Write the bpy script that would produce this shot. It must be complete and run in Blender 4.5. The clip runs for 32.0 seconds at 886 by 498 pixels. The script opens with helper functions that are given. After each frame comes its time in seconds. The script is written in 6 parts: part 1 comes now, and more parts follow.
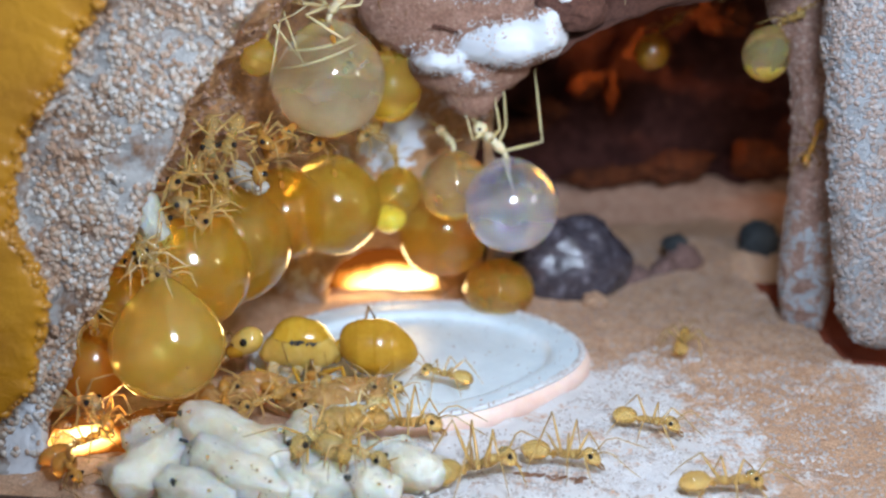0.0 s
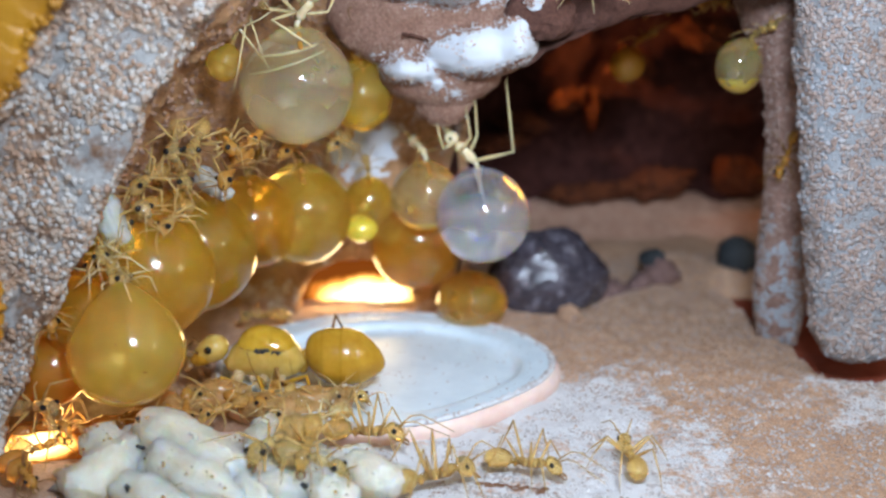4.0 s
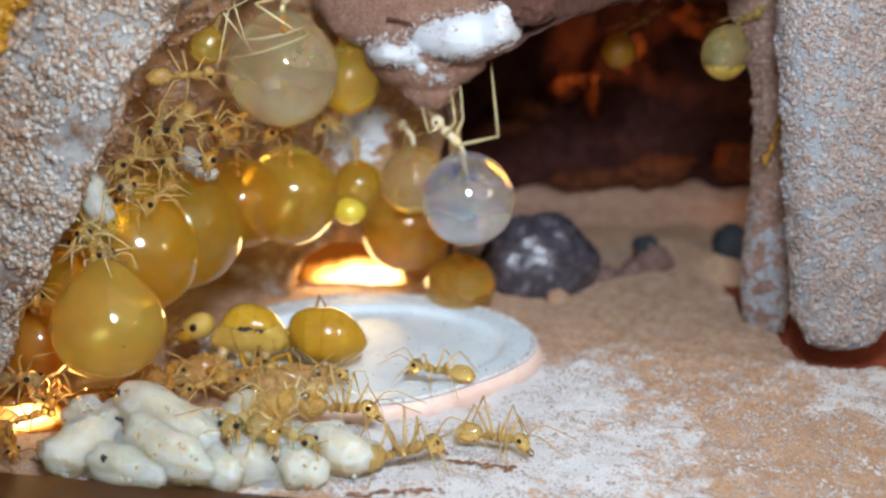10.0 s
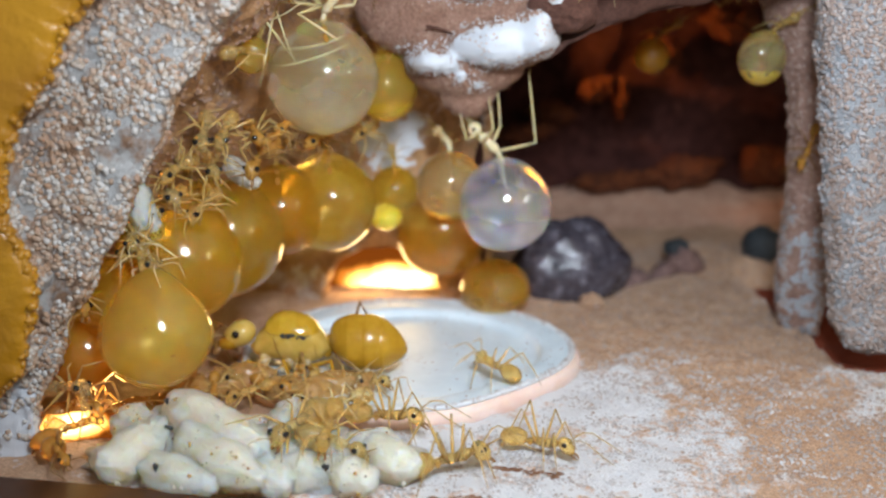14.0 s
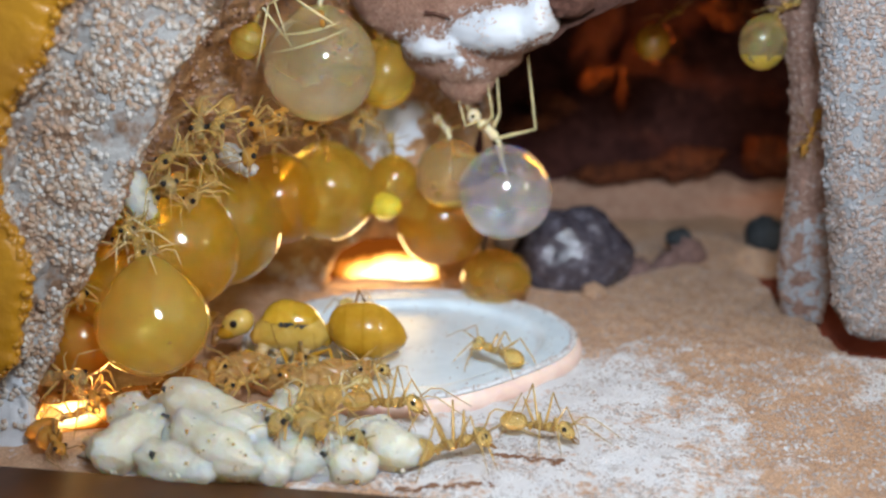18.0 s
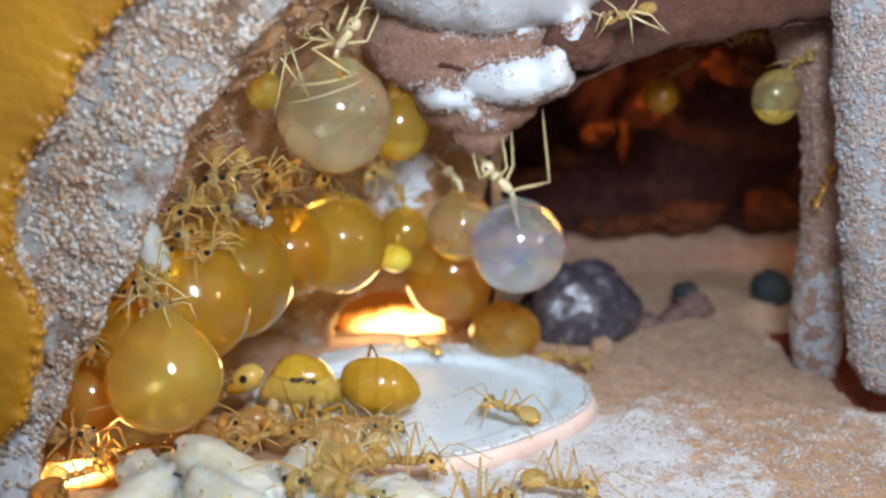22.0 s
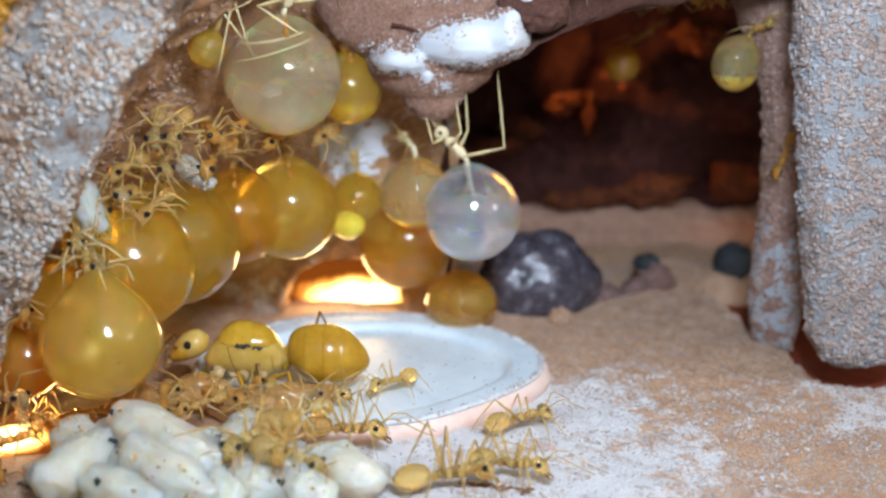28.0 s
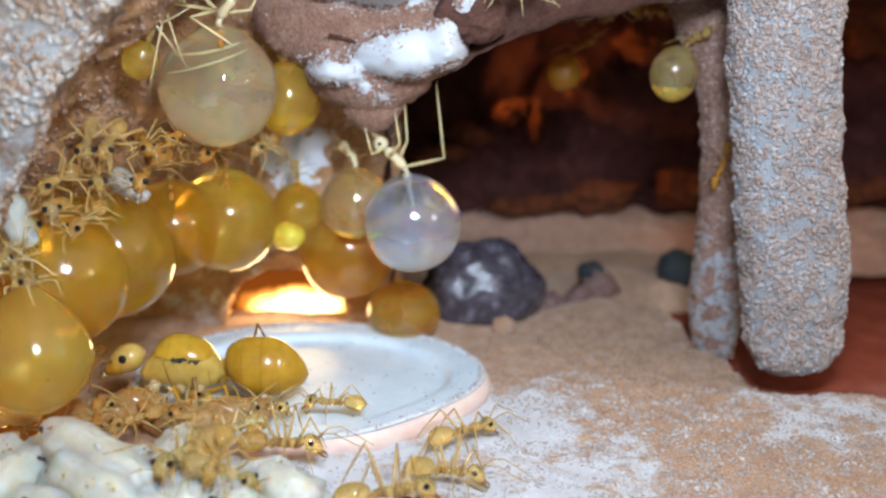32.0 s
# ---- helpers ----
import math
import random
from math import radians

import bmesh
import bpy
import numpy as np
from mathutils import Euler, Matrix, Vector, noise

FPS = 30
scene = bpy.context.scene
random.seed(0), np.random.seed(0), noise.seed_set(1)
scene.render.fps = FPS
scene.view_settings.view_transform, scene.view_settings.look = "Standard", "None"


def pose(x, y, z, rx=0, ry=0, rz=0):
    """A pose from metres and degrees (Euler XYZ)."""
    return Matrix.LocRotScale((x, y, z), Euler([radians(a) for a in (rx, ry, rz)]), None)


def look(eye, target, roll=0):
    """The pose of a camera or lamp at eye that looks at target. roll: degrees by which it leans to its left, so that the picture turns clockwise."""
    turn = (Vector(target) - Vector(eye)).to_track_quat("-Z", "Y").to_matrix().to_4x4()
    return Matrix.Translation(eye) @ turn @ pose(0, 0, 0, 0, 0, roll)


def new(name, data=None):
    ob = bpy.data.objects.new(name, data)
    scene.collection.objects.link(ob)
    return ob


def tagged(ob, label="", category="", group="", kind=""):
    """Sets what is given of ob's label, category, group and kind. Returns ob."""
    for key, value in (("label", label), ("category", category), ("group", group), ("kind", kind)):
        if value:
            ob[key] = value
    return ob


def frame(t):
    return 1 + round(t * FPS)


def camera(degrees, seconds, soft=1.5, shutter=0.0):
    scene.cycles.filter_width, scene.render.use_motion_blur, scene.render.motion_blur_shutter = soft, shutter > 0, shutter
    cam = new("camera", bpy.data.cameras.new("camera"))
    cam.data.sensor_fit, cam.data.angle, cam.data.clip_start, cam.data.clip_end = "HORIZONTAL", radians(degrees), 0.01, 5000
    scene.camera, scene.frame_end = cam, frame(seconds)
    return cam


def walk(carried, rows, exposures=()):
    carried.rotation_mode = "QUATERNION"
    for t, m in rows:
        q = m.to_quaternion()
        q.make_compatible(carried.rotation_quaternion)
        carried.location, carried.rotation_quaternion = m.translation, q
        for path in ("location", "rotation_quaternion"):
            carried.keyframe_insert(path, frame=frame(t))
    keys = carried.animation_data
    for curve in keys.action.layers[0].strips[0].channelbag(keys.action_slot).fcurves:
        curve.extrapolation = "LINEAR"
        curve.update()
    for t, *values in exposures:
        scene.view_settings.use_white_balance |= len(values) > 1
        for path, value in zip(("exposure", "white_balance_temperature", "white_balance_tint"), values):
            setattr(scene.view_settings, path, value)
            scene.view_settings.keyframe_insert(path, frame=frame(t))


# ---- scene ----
# All lengths below are in nest units of 1.2 mm.
U = 0.0012


def at(x, y, z, rx=0, ry=0, rz=0):
    """A pose in nest units and degrees."""
    return pose(x * U, y * U, z * U, rx, ry, rz)


cam = camera(45, 32.0, soft=2.4)
cam.data.dof.use_dof, cam.data.dof.focus_distance, cam.data.dof.aperture_fstop = True, 61 * U, 30
# seconds, eye x y z, turn to the left, tilt up, roll
PATH = [
    (0, -3.49, -69.41, 29.27, -1.687, -17.474, -0.53), (0.5, -3.57, -69.64, 29.06, -1.225, -17.222, -0.456),
    (1, -3.19, -69.87, 29.24, -1.48, -17.145, -0.424), (1.5, -2.86, -69.72, 28.67, -1.363, -17.733, -0.225),
    (2, -3.27, -69.71, 28.59, -1.078, -17.48, -0.21), (2.5, -2.73, -69.06, 28.42, -1.341, -17.454, 0.059),
    (3, -2.37, -69.16, 28.44, -1.692, -16.953, 0.126), (3.5, -2.16, -69.13, 28.52, -1.588, -16.681, 0.048),
    (4, -1.49, -69.25, 28.19, -1.708, -16.178, -0.039), (4.5, -0.95, -69.43, 28.52, -1.593, -16.22, -0.004),
    (6.5, 1.03, -70.1, 28.11, 0.012, -16.174, -0.098), (7, 1.4, -70.19, 27.96, -0.096, -16.456, 0.286),
    (7.5, 2.29, -70.15, 28.04, -0.476, -16.173, 0.247), (8, 1.31, -70.07, 27.93, -0.277, -16.086, 0.213),
    (8.5, 0.47, -70.31, 28.54, -0.094, -15.793, 0.04), (9, 0, -70, 28, -0, -16, -0),
    (9.5, 0.24, -70.18, 27.52, 0.166, -16.506, 0.121), (10, 1.71, -70.34, 28.04, 0.099, -16.757, 0.138),
    (10.5, 1.15, -70.65, 28.46, 0.363, -16.345, -0.305), (11, 0.56, -70.63, 29.03, 0.59, -16.509, -0.282),
    (11.5, -0.12, -70.25, 28.32, 0.937, -17.101, -0.418), (12, -0.35, -70.49, 28.61, 0.823, -17.138, -0.606),
    (12.5, -0.5, -70.48, 28.43, 0.543, -17.913, -0.258), (13, -0.97, -70.36, 28.58, 0.535, -17.76, -0.364),
    (13.5, -0.37, -70.57, 28.55, 0.647, -17.446, -0.233), (14, -0.52, -70.52, 28.88, 0.386, -17.03, -0.183),
    (14.5, -1.26, -70.38, 28.52, 0.498, -16.952, -0.09), (16.5, 0.66, -70.42, 27.77, 0.661, -16.204, -0.229),
    (17, -0.07, -70.63, 28.31, 0.887, -16.014, -0.482), (17.5, -1.17, -70.49, 28.25, 1.202, -16.206, -0.784),
    (18, -0.21, -70.21, 27.73, 0.633, -16.859, -0.606), (18.5, -0.9, -70.44, 28.03, 0.783, -16.729, -0.666),
    (19, -1.02, -70.04, 27.9, 0.549, -16.433, -0.625), (19.5, -0.81, -70, 27.96, 0.239, -16.169, -0.486),
    (20, -0.73, -69.85, 27.97, -0.053, -15.824, -0.587), (20.5, -1.07, -69.77, 27.92, -0.089, -15.728, -0.399),
    (21, -1.29, -69.87, 27.72, -0.154, -15.566, -0.409), (21.5, -1.19, -69.52, 27.51, -0.612, -15.758, -0.077),
    (22, -2.73, -69.14, 27.5, -0.775, -14.059, -0.027), (22.5, -4.13, -69.14, 28.54, -0.426, -14.629, -0.115),
    (23, -2.54, -68.86, 27.96, -0.447, -14.707, -0.324), (23.5, -1.82, -68.71, 27.76, -0.847, -14.425, -0.195),
    (24, -0.6, -68.3, 27.27, -1.634, -14.707, 0.138), (24.5, -0.33, -68.56, 27.29, -1.625, -14.506, 0.283),
    (25, -0.29, -68.58, 27.72, -2.092, -14.531, 0.374), (25.5, -0.34, -68.39, 26.9, -2.074, -14.67, 0.513),
    (27.5, -1.2, -68.2, 26.52, -1.499, -14.974, 0.506), (28, -0.68, -68.11, 26.33, -1.704, -15.132, 0.71),
    (28.5, -0.58, -68.18, 26.41, -1.934, -14.923, 0.793), (29, 0.34, -68.2, 26.07, -2.121, -14.987, 1.055),
    (29.5, 0.46, -68.28, 27.15, -3.163, -14.983, 1.162), (30, 0.01, -67.9, 26.98, -3.454, -15.673, 1.185),
    (30.5, -0.33, -67.94, 27.22, -3.36, -15.614, 1.042), (31, -0.48, -67.8, 27.35, -3.38, -15.167, 0.887),
    (31.5, 0.68, -67.84, 27.53, -3.804, -15.079, 0.949), (32, 0.79, -67.85, 26.91, -3.786, -15.038, 0.969),
]
walk(cam, [(t, at(x, y, z, 90 + p, 0, w) @ pose(0, 0, 0, 0, 0, r)) for t, x, y, z, w, p, r in PATH], exposures=[(0.0, -0.18, 5520, 10), (4.5, -0.22, 5520, 10), (7.0, -0.2, 5620, 10), (11.0, -0.26, 6000, 10), (19.0, -0.26, 6000, 10), (22.0, -0.2, 5860, 10), (24.5, -0.18, 5620, 10), (32.0, -0.14, 5640, 10)])

# ---- light: a cold white phone lamp above the lens, added warm fill, dim room ----
world = bpy.data.worlds.new("room")
scene.world = world
world.use_nodes = True
world.node_tree.nodes["Background"].inputs[0].default_value = (1.0, 0.93, 0.86, 1)
world.node_tree.nodes["Background"].inputs[1].default_value = 0.33


def lamp(name, eye, target, watts, size, color):
    data = bpy.data.lights.new(name, "AREA")
    data.shape, data.size, data.energy, data.color = "DISK", size * U, watts, color
    ob = new(name, data)
    ob.matrix_world = look([v * U for v in eye], [v * U for v in target])
    return ob


lamp("phone_lamp", (8, -55, 44), (6, -3, 13), 0.041, 12.0, (0.85, 0.93, 1.0)).data.spread = radians(120)
# Very wide warm disk added as soft ambient fill; the bulb is separate.
lamp("room_lamp", (44, -36, 62), (10, -8, 0), 0.040, 104.0, (1.0, 0.77, 0.52))
lamp("bulb_lamp", (74, -40, 42), (-8, -4, 14), 0.012, 12.0, (1.0, 0.74, 0.44))
# Unseen orange lamp added in the bay to light the ridges.
lamp("heat_lamp", (5.5, 30, 18), (40, 36, 13), 0.0016, 2.0, (1.0, 0.40, 0.08)).data.spread = radians(70)

lamp("gap_lamp", (-5.8, 11.6, 1.6), (-8, -6, 9), 0.0030, 9.0, (1.0, 0.66, 0.26))
lamp("corner_lamp", (-21.6, -9.0, 1.2), (-16, -16, 5), 0.0006, 2.0, (1.0, 0.50, 0.12))


# ---- materials ----
def nodes_of(name):
    m = bpy.data.materials.new(name)
    m.use_nodes = True
    t = m.node_tree
    t.nodes.clear()
    out = t.nodes.new("ShaderNodeOutputMaterial")
    return m, t, out


def noise_node(t, scale, detail=4, rough=0.6):
    tc = t.nodes.new("ShaderNodeTexCoord")
    v = t.nodes.new("ShaderNodeVectorMath")
    v.operation = "SCALE"
    v.inputs["Scale"].default_value = 1 / U
    t.links.new(tc.outputs["Object"], v.inputs[0])
    n = t.nodes.new("ShaderNodeTexNoise")
    n.inputs["Scale"].default_value, n.inputs["Detail"].default_value, n.inputs["Roughness"].default_value = scale, detail, rough
    t.links.new(v.outputs[0], n.inputs["Vector"])
    return n.outputs["Fac"]


def ramp(t, fac, stops):
    r = t.nodes.new("ShaderNodeValToRGB")
    el = r.color_ramp.elements
    while len(el) < len(stops):
        el.new(0.5)
    for e, (p, c) in zip(el, stops):
        e.position, e.color = p, (*c, 1)
    t.links.new(fac, r.inputs[0])
    return r.outputs[0]


def mixed(t, fac, a, b):
    n = t.nodes.new("ShaderNodeMix")
    n.data_type = "RGBA"
    for key, v in ((0, fac), (6, a), (7, b)):
        if isinstance(v, (int, float)):
            n.inputs[key].default_value = v
        elif isinstance(v, tuple):
            n.inputs[key].default_value = (*v, 1)
        else:
            t.links.new(v, n.inputs[key])
    return n.outputs[2]


def bump(t, fac, height, strength=0.6, below=None):
    b = t.nodes.new("ShaderNodeBump")
    b.inputs["Strength"].default_value, b.inputs["Distance"].default_value = strength, height * U
    t.links.new(fac, b.inputs["Height"])
    if below:
        t.links.new(below, b.inputs["Normal"])
    return b.outputs[0]


def principled(t, **values):
    b = t.nodes.new("ShaderNodeBsdfPrincipled")
    for key, v in values.items():
        slot = b.inputs[key.replace("_", " ")]
        if isinstance(v, (int, float)):
            slot.default_value = v
        elif isinstance(v, tuple):
            slot.default_value = (*v, 1) if slot.type == "RGBA" else v
        else:
            t.links.new(v, slot)
    return b


def plaster(name, dark, tan, pale, low, high, grain=5.0, rough=0.85, crusts=(), shine=0.3, relief=1.0):
    """Coarse plaster: tan ground with pale crust where the noise passes low..high."""
    m, t, out = nodes_of(name)
    ground = ramp(t, noise_node(t, 0.8, 5), [(0.3, dark), (0.7, tan)])
    speck = ramp(t, noise_node(t, grain, 3, 0.7), [(0.36, (0.72, 0.68, 0.66)), (0.64, (1.12, 1.10, 1.08))])
    mul = t.nodes.new("ShaderNodeMix")
    mul.data_type, mul.blend_type = "RGBA", "MULTIPLY"
    mul.inputs[0].default_value = 1
    t.links.new(ground, mul.inputs[6]), t.links.new(speck, mul.inputs[7])
    where = noise_node(t, 0.35, 8, 0.72)
    for x, y, reach, more in crusts:
        # a patch of salt crust round a place
        tc, dist = t.nodes.new("ShaderNodeTexCoord"), t.nodes.new("ShaderNodeVectorMath")
        dist.operation = "DISTANCE"
        dist.inputs[1].default_value = (x * U, y * U, 0)
        t.links.new(tc.outputs["Object"], dist.inputs[0])
        fade, add = t.nodes.new("ShaderNodeMapRange"), t.nodes.new("ShaderNodeMath")
        fade.interpolation_type = "SMOOTHSTEP"
        for slot, v in zip(fade.inputs[1:5], (reach * 0.35 * U, reach * U, more, 0.0)):
            slot.default_value = v
        add.operation = "ADD"
        t.links.new(dist.outputs["Value"], fade.inputs[0])
        t.links.new(fade.outputs[0], add.inputs[0]), t.links.new(where, add.inputs[1])
        where = add.outputs[0]
    if crusts:
        fine, add = noise_node(t, 2.6, 4, 0.7), t.nodes.new("ShaderNodeMath")
        add.operation = "MULTIPLY_ADD"
        add.inputs[1].default_value = 0.45
        t.links.new(fine, add.inputs[0]), t.links.new(where, add.inputs[2])
        where = add.outputs[0]
    crust = ramp(t, where, [(low, (0, 0, 0)), (high, (1, 1, 1))])
    col = mixed(t, crust, mul.outputs[2], pale)
    n = bump(t, noise_node(t, grain * 0.6, 6, 0.75), 0.5 * relief, 0.7)
    n = bump(t, noise_node(t, grain * 2.5, 3, 0.6), 0.14, 0.6, n)
    b = principled(t, Base_Color=col, Roughness=rough, Normal=n, Specular_IOR_Level=shine)
    t.links.new(b.outputs[0], out.inputs[0])
    return m


def crumbs(name, shades, rough=0.45):
    """Loose grains, each of one shade of its own."""
    m, t, out = nodes_of(name)
    g = t.nodes.new("ShaderNodeNewGeometry")
    own = ramp(t, g.outputs["Random Per Island"], [(k / len(shades), c) for k, c in enumerate(shades)])
    own.node.color_ramp.interpolation = "CONSTANT"
    col = mixed(t, ramp(t, noise_node(t, 4.0, 3), [(0.3, (0, 0, 0)), (0.7, (0.35, 0.35, 0.35))]), own, shades[0])
    n = bump(t, noise_node(t, 9.0, 2), 0.06, 0.5)
    b = principled(t, Base_Color=col, Roughness=rough, Normal=n, Specular_IOR_Level=0.5)
    t.links.new(b.outputs[0], out.inputs[0])
    return m


def honey(name, tint, body, mist, rough=0.0, vein=0.0, through_share=0.45, settle=None, ior=1.34):
    """A taut skin full of syrup: glossy, tinted, more or less clouded, letting tinted light through."""
    m, t, out = nodes_of(name)
    clear = principled(t, Base_Color=tint, Transmission_Weight=1.0, IOR=ior, Roughness=rough, Specular_IOR_Level=0.9, Coat_Weight=0.6, Coat_IOR=1.5, Coat_Roughness=0.0)
    thin = t.nodes.new("ShaderNodeBsdfTransparent")
    thin.inputs[0].default_value = (*tint, 1)
    fluid = t.nodes.new("ShaderNodeMixShader")
    fluid.inputs[0].default_value = through_share
    t.links.new(clear.outputs[0], fluid.inputs[1]), t.links.new(thin.outputs[0], fluid.inputs[2])
    cloud_col = ramp(t, noise_node(t, 0.45, 4), [(0.3, tuple(c * 0.86 for c in body)), (0.7, body)])
    cloud = principled(t, Base_Color=cloud_col, Roughness=0.05, Subsurface_Weight=0.85, Subsurface_Radius=(3.2 * U, 2.0 * U, 0.7 * U), Subsurface_Scale=1.0, Coat_Weight=0.6, Coat_Roughness=0.02)
    back = t.nodes.new("ShaderNodeBsdfTranslucent")
    t.links.new(cloud_col, back.inputs[0])
    soft = t.nodes.new("ShaderNodeMixShader")
    soft.inputs[0].default_value = 0.3
    t.links.new(cloud.outputs[0], soft.inputs[1]), t.links.new(back.outputs[0], soft.inputs[2])
    mix = t.nodes.new("ShaderNodeMixShader")
    fac = ramp(t, noise_node(t, 0.3, 2 + 20 * vein, 0.6), [(0.3, (mist * 0.85,) * 3), (0.75, (min(1, mist * 1.15 + vein),) * 3)])
    if settle:
        # the fluid clouds towards the bottom: more, from and to this height
        tc, parts, fade, add = (t.nodes.new("ShaderNode" + k) for k in ("TexCoord", "SeparateXYZ", "MapRange", "Math"))
        t.links.new(tc.outputs["Object"], parts.inputs[0])
        fade.interpolation_type = "SMOOTHSTEP"
        for slot, v in zip(fade.inputs[1:5], (settle[2] * U, settle[1] * U, settle[0], 0.0)):
            slot.default_value = v
        t.links.new(parts.outputs[2], fade.inputs[0]), t.links.new(fade.outputs[0], add.inputs[0]), t.links.new(fac, add.inputs[1])
        fac = add.outputs[0]
    t.links.new(fac, mix.inputs[0])
    t.links.new(fluid.outputs[0], mix.inputs[1]), t.links.new(soft.outputs[0], mix.inputs[2])
    t.links.new(mix.outputs[0], out.inputs[0])
    return m


def skin(name, a, b, rough=0.28, trans=0.25, scale=2.0, sub=0.4, deep=0.5, relief=0.05):
    """Ant cuticle, cocoon silk and the like: mottled, slightly see-through."""
    m, t, out = nodes_of(name)
    col = ramp(t, noise_node(t, scale, 4), [(0.3, a), (0.7, b)])
    n = bump(t, noise_node(t, scale * 4, 3), relief, 0.3 if relief < 0.1 else 0.8)
    s = principled(t, Base_Color=col, Roughness=rough, Transmission_Weight=trans, IOR=1.4, Subsurface_Weight=sub, Subsurface_Radius=(deep * U, 0.7 * deep * U, 0.4 * deep * U), Subsurface_Scale=1.0, Normal=n)
    t.links.new(s.outputs[0], out.inputs[0])
    return m


def lamp_glow(name, core, strength):
    """A frosted lamp pane: white hot round its bulb, orange and dim towards the rim."""
    m, t, out = nodes_of(name)
    e, tc, off, wide, add = (t.nodes.new("ShaderNode" + k) for k in ("Emission", "TexCoord", "VectorMath", "VectorMath", "Math"))
    off.operation, off.inputs[1].default_value = "SUBTRACT", (core[0], 0.5, core[1])
    wide.operation, wide.inputs[1].default_value = "MULTIPLY", (1.9, 0.0, 1.9)
    far = t.nodes.new("ShaderNodeVectorMath")
    far.operation = "LENGTH"
    t.links.new(tc.outputs["Generated"], off.inputs[0]), t.links.new(off.outputs[0], wide.inputs[0]), t.links.new(wide.outputs[0], far.inputs[0])
    add.operation = "MULTIPLY_ADD"
    add.inputs[1].default_value = 0.5
    t.links.new(noise_node(t, 0.5, 3), add.inputs[0]), t.links.new(far.outputs["Value"], add.inputs[2])
    glow = ramp(t, add.outputs[0], [(0.50, (1.0, 0.82, 0.40)), (0.72, (1.0, 0.58, 0.12)), (0.90, (0.26, 0.075, 0.006)), (1.0, (0.06, 0.013, 0.001))])
    t.links.new(glow, e.inputs[0])
    e.inputs[1].default_value = strength
    t.links.new(e.outputs[0], out.inputs[0])
    return m


M_FACE = plaster("cut_plaster", (0.309, 0.214, 0.164), (0.332, 0.25, 0.205), (0.35, 0.369, 0.391), 0.38, 0.46, relief=0.6)
M_GRAIN_P = plaster("grey_grain", (0.328, 0.3, 0.282), (0.419, 0.414, 0.419), (0.491, 0.491, 0.51), 0.5, 0.6, 3.0)
M_FACE_L = plaster("wall_face_plaster", (0.255, 0.15, 0.088), (0.352, 0.233, 0.154), (0.44, 0.431, 0.414), 0.42, 0.54)
M_GRAIN_C = crumbs("cream_grain", [(0.396, 0.352, 0.299), (0.484, 0.466, 0.44), (0.343, 0.264, 0.194), (0.449, 0.422, 0.387), (0.299, 0.207, 0.141)])
M_GRAIN_F = crumbs("face_grain", [(0.315, 0.207, 0.131), (0.387, 0.288, 0.211), (0.279, 0.167, 0.0945), (0.441, 0.387, 0.333), (0.338, 0.216, 0.144)])
M_GRAIN_R = crumbs("rear_crumb", [(0.25, 0.155, 0.115), (0.29, 0.19, 0.145), (0.21, 0.125, 0.09), (0.36, 0.27, 0.225)], 0.65)
M_GRAIN_K = crumbs("pillar_crumb", [(0.3, 0.228, 0.191), (0.346, 0.282, 0.246), (0.259, 0.187, 0.15), (0.4, 0.369, 0.35), (0.319, 0.246, 0.209)], 0.65)
M_REAR = plaster("rear_plaster", (0.20, 0.118, 0.09), (0.34, 0.215, 0.17), (0.46, 0.38, 0.35), 0.58, 0.72, 3.0, relief=0.5)
# Brown plaster, lightened and turned orange for amber light spread through the honey.
M_WALL = plaster("amber_lit_wall", (0.40, 0.20, 0.075), (0.58, 0.34, 0.155), (0.70, 0.62, 0.52), 0.60, 0.74, rough=0.5, shine=0.6)
M_CEIL = plaster("ceiling_plaster", (0.28, 0.15, 0.10), (0.43, 0.26, 0.19), (0.74, 0.72, 0.71), 0.66, 0.74)
# The back wall's colour carries the same amber glow.
M_BACK = plaster("amber_lit_back", (0.42, 0.22, 0.09), (0.60, 0.37, 0.19), (0.76, 0.72, 0.68), 0.54, 0.64)
M_LEDGE = plaster("white_plaster", (0.46, 0.31, 0.25), (0.60, 0.46, 0.39), (0.60, 0.62, 0.65), 0.24, 0.36, 7.0, relief=0.12)
M_BANK = plaster("bank_plaster", (0.54, 0.315, 0.215), (0.70, 0.46, 0.33), (0.72, 0.52, 0.40), 0.6, 0.8, 3.0)
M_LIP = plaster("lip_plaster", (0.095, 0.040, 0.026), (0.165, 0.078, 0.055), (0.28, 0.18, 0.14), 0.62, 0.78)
M_FLOOR = plaster("sandy_floor", (0.56, 0.345, 0.21), (0.72, 0.50, 0.335), (0.80, 0.79, 0.79), 0.86, 0.98, 7.0, crusts=((6, -16, 15.5, 0.29), (10, -6, 6, 0.18), (29, -8, 8, 0.22), (-10, -18, 14, 0.12)))
# Bay walls: shade and reddish haze of the bay are put into this colour.
M_CAVE = plaster("shaded_plaster", (0.040, 0.016, 0.015), (0.092, 0.036, 0.029), (0.16, 0.064, 0.041), 0.6, 0.8, 2.0, shine=0.05)
M_GRAIN_W = plaster("pale_grain", (0.46, 0.41, 0.38), (0.60, 0.58, 0.57), (0.70, 0.70, 0.71), 0.5, 0.6, 3.0)
M_GRAIN_T = plaster("tan_grain", (0.41, 0.31, 0.25), (0.53, 0.43, 0.36), (0.66, 0.61, 0.57), 0.6, 0.8, 3.0)
M_GRAIN_H = plaster("hollow_grain", (0.34, 0.20, 0.13), (0.48, 0.32, 0.23), (0.64, 0.54, 0.47), 0.6, 0.8, 3.0)
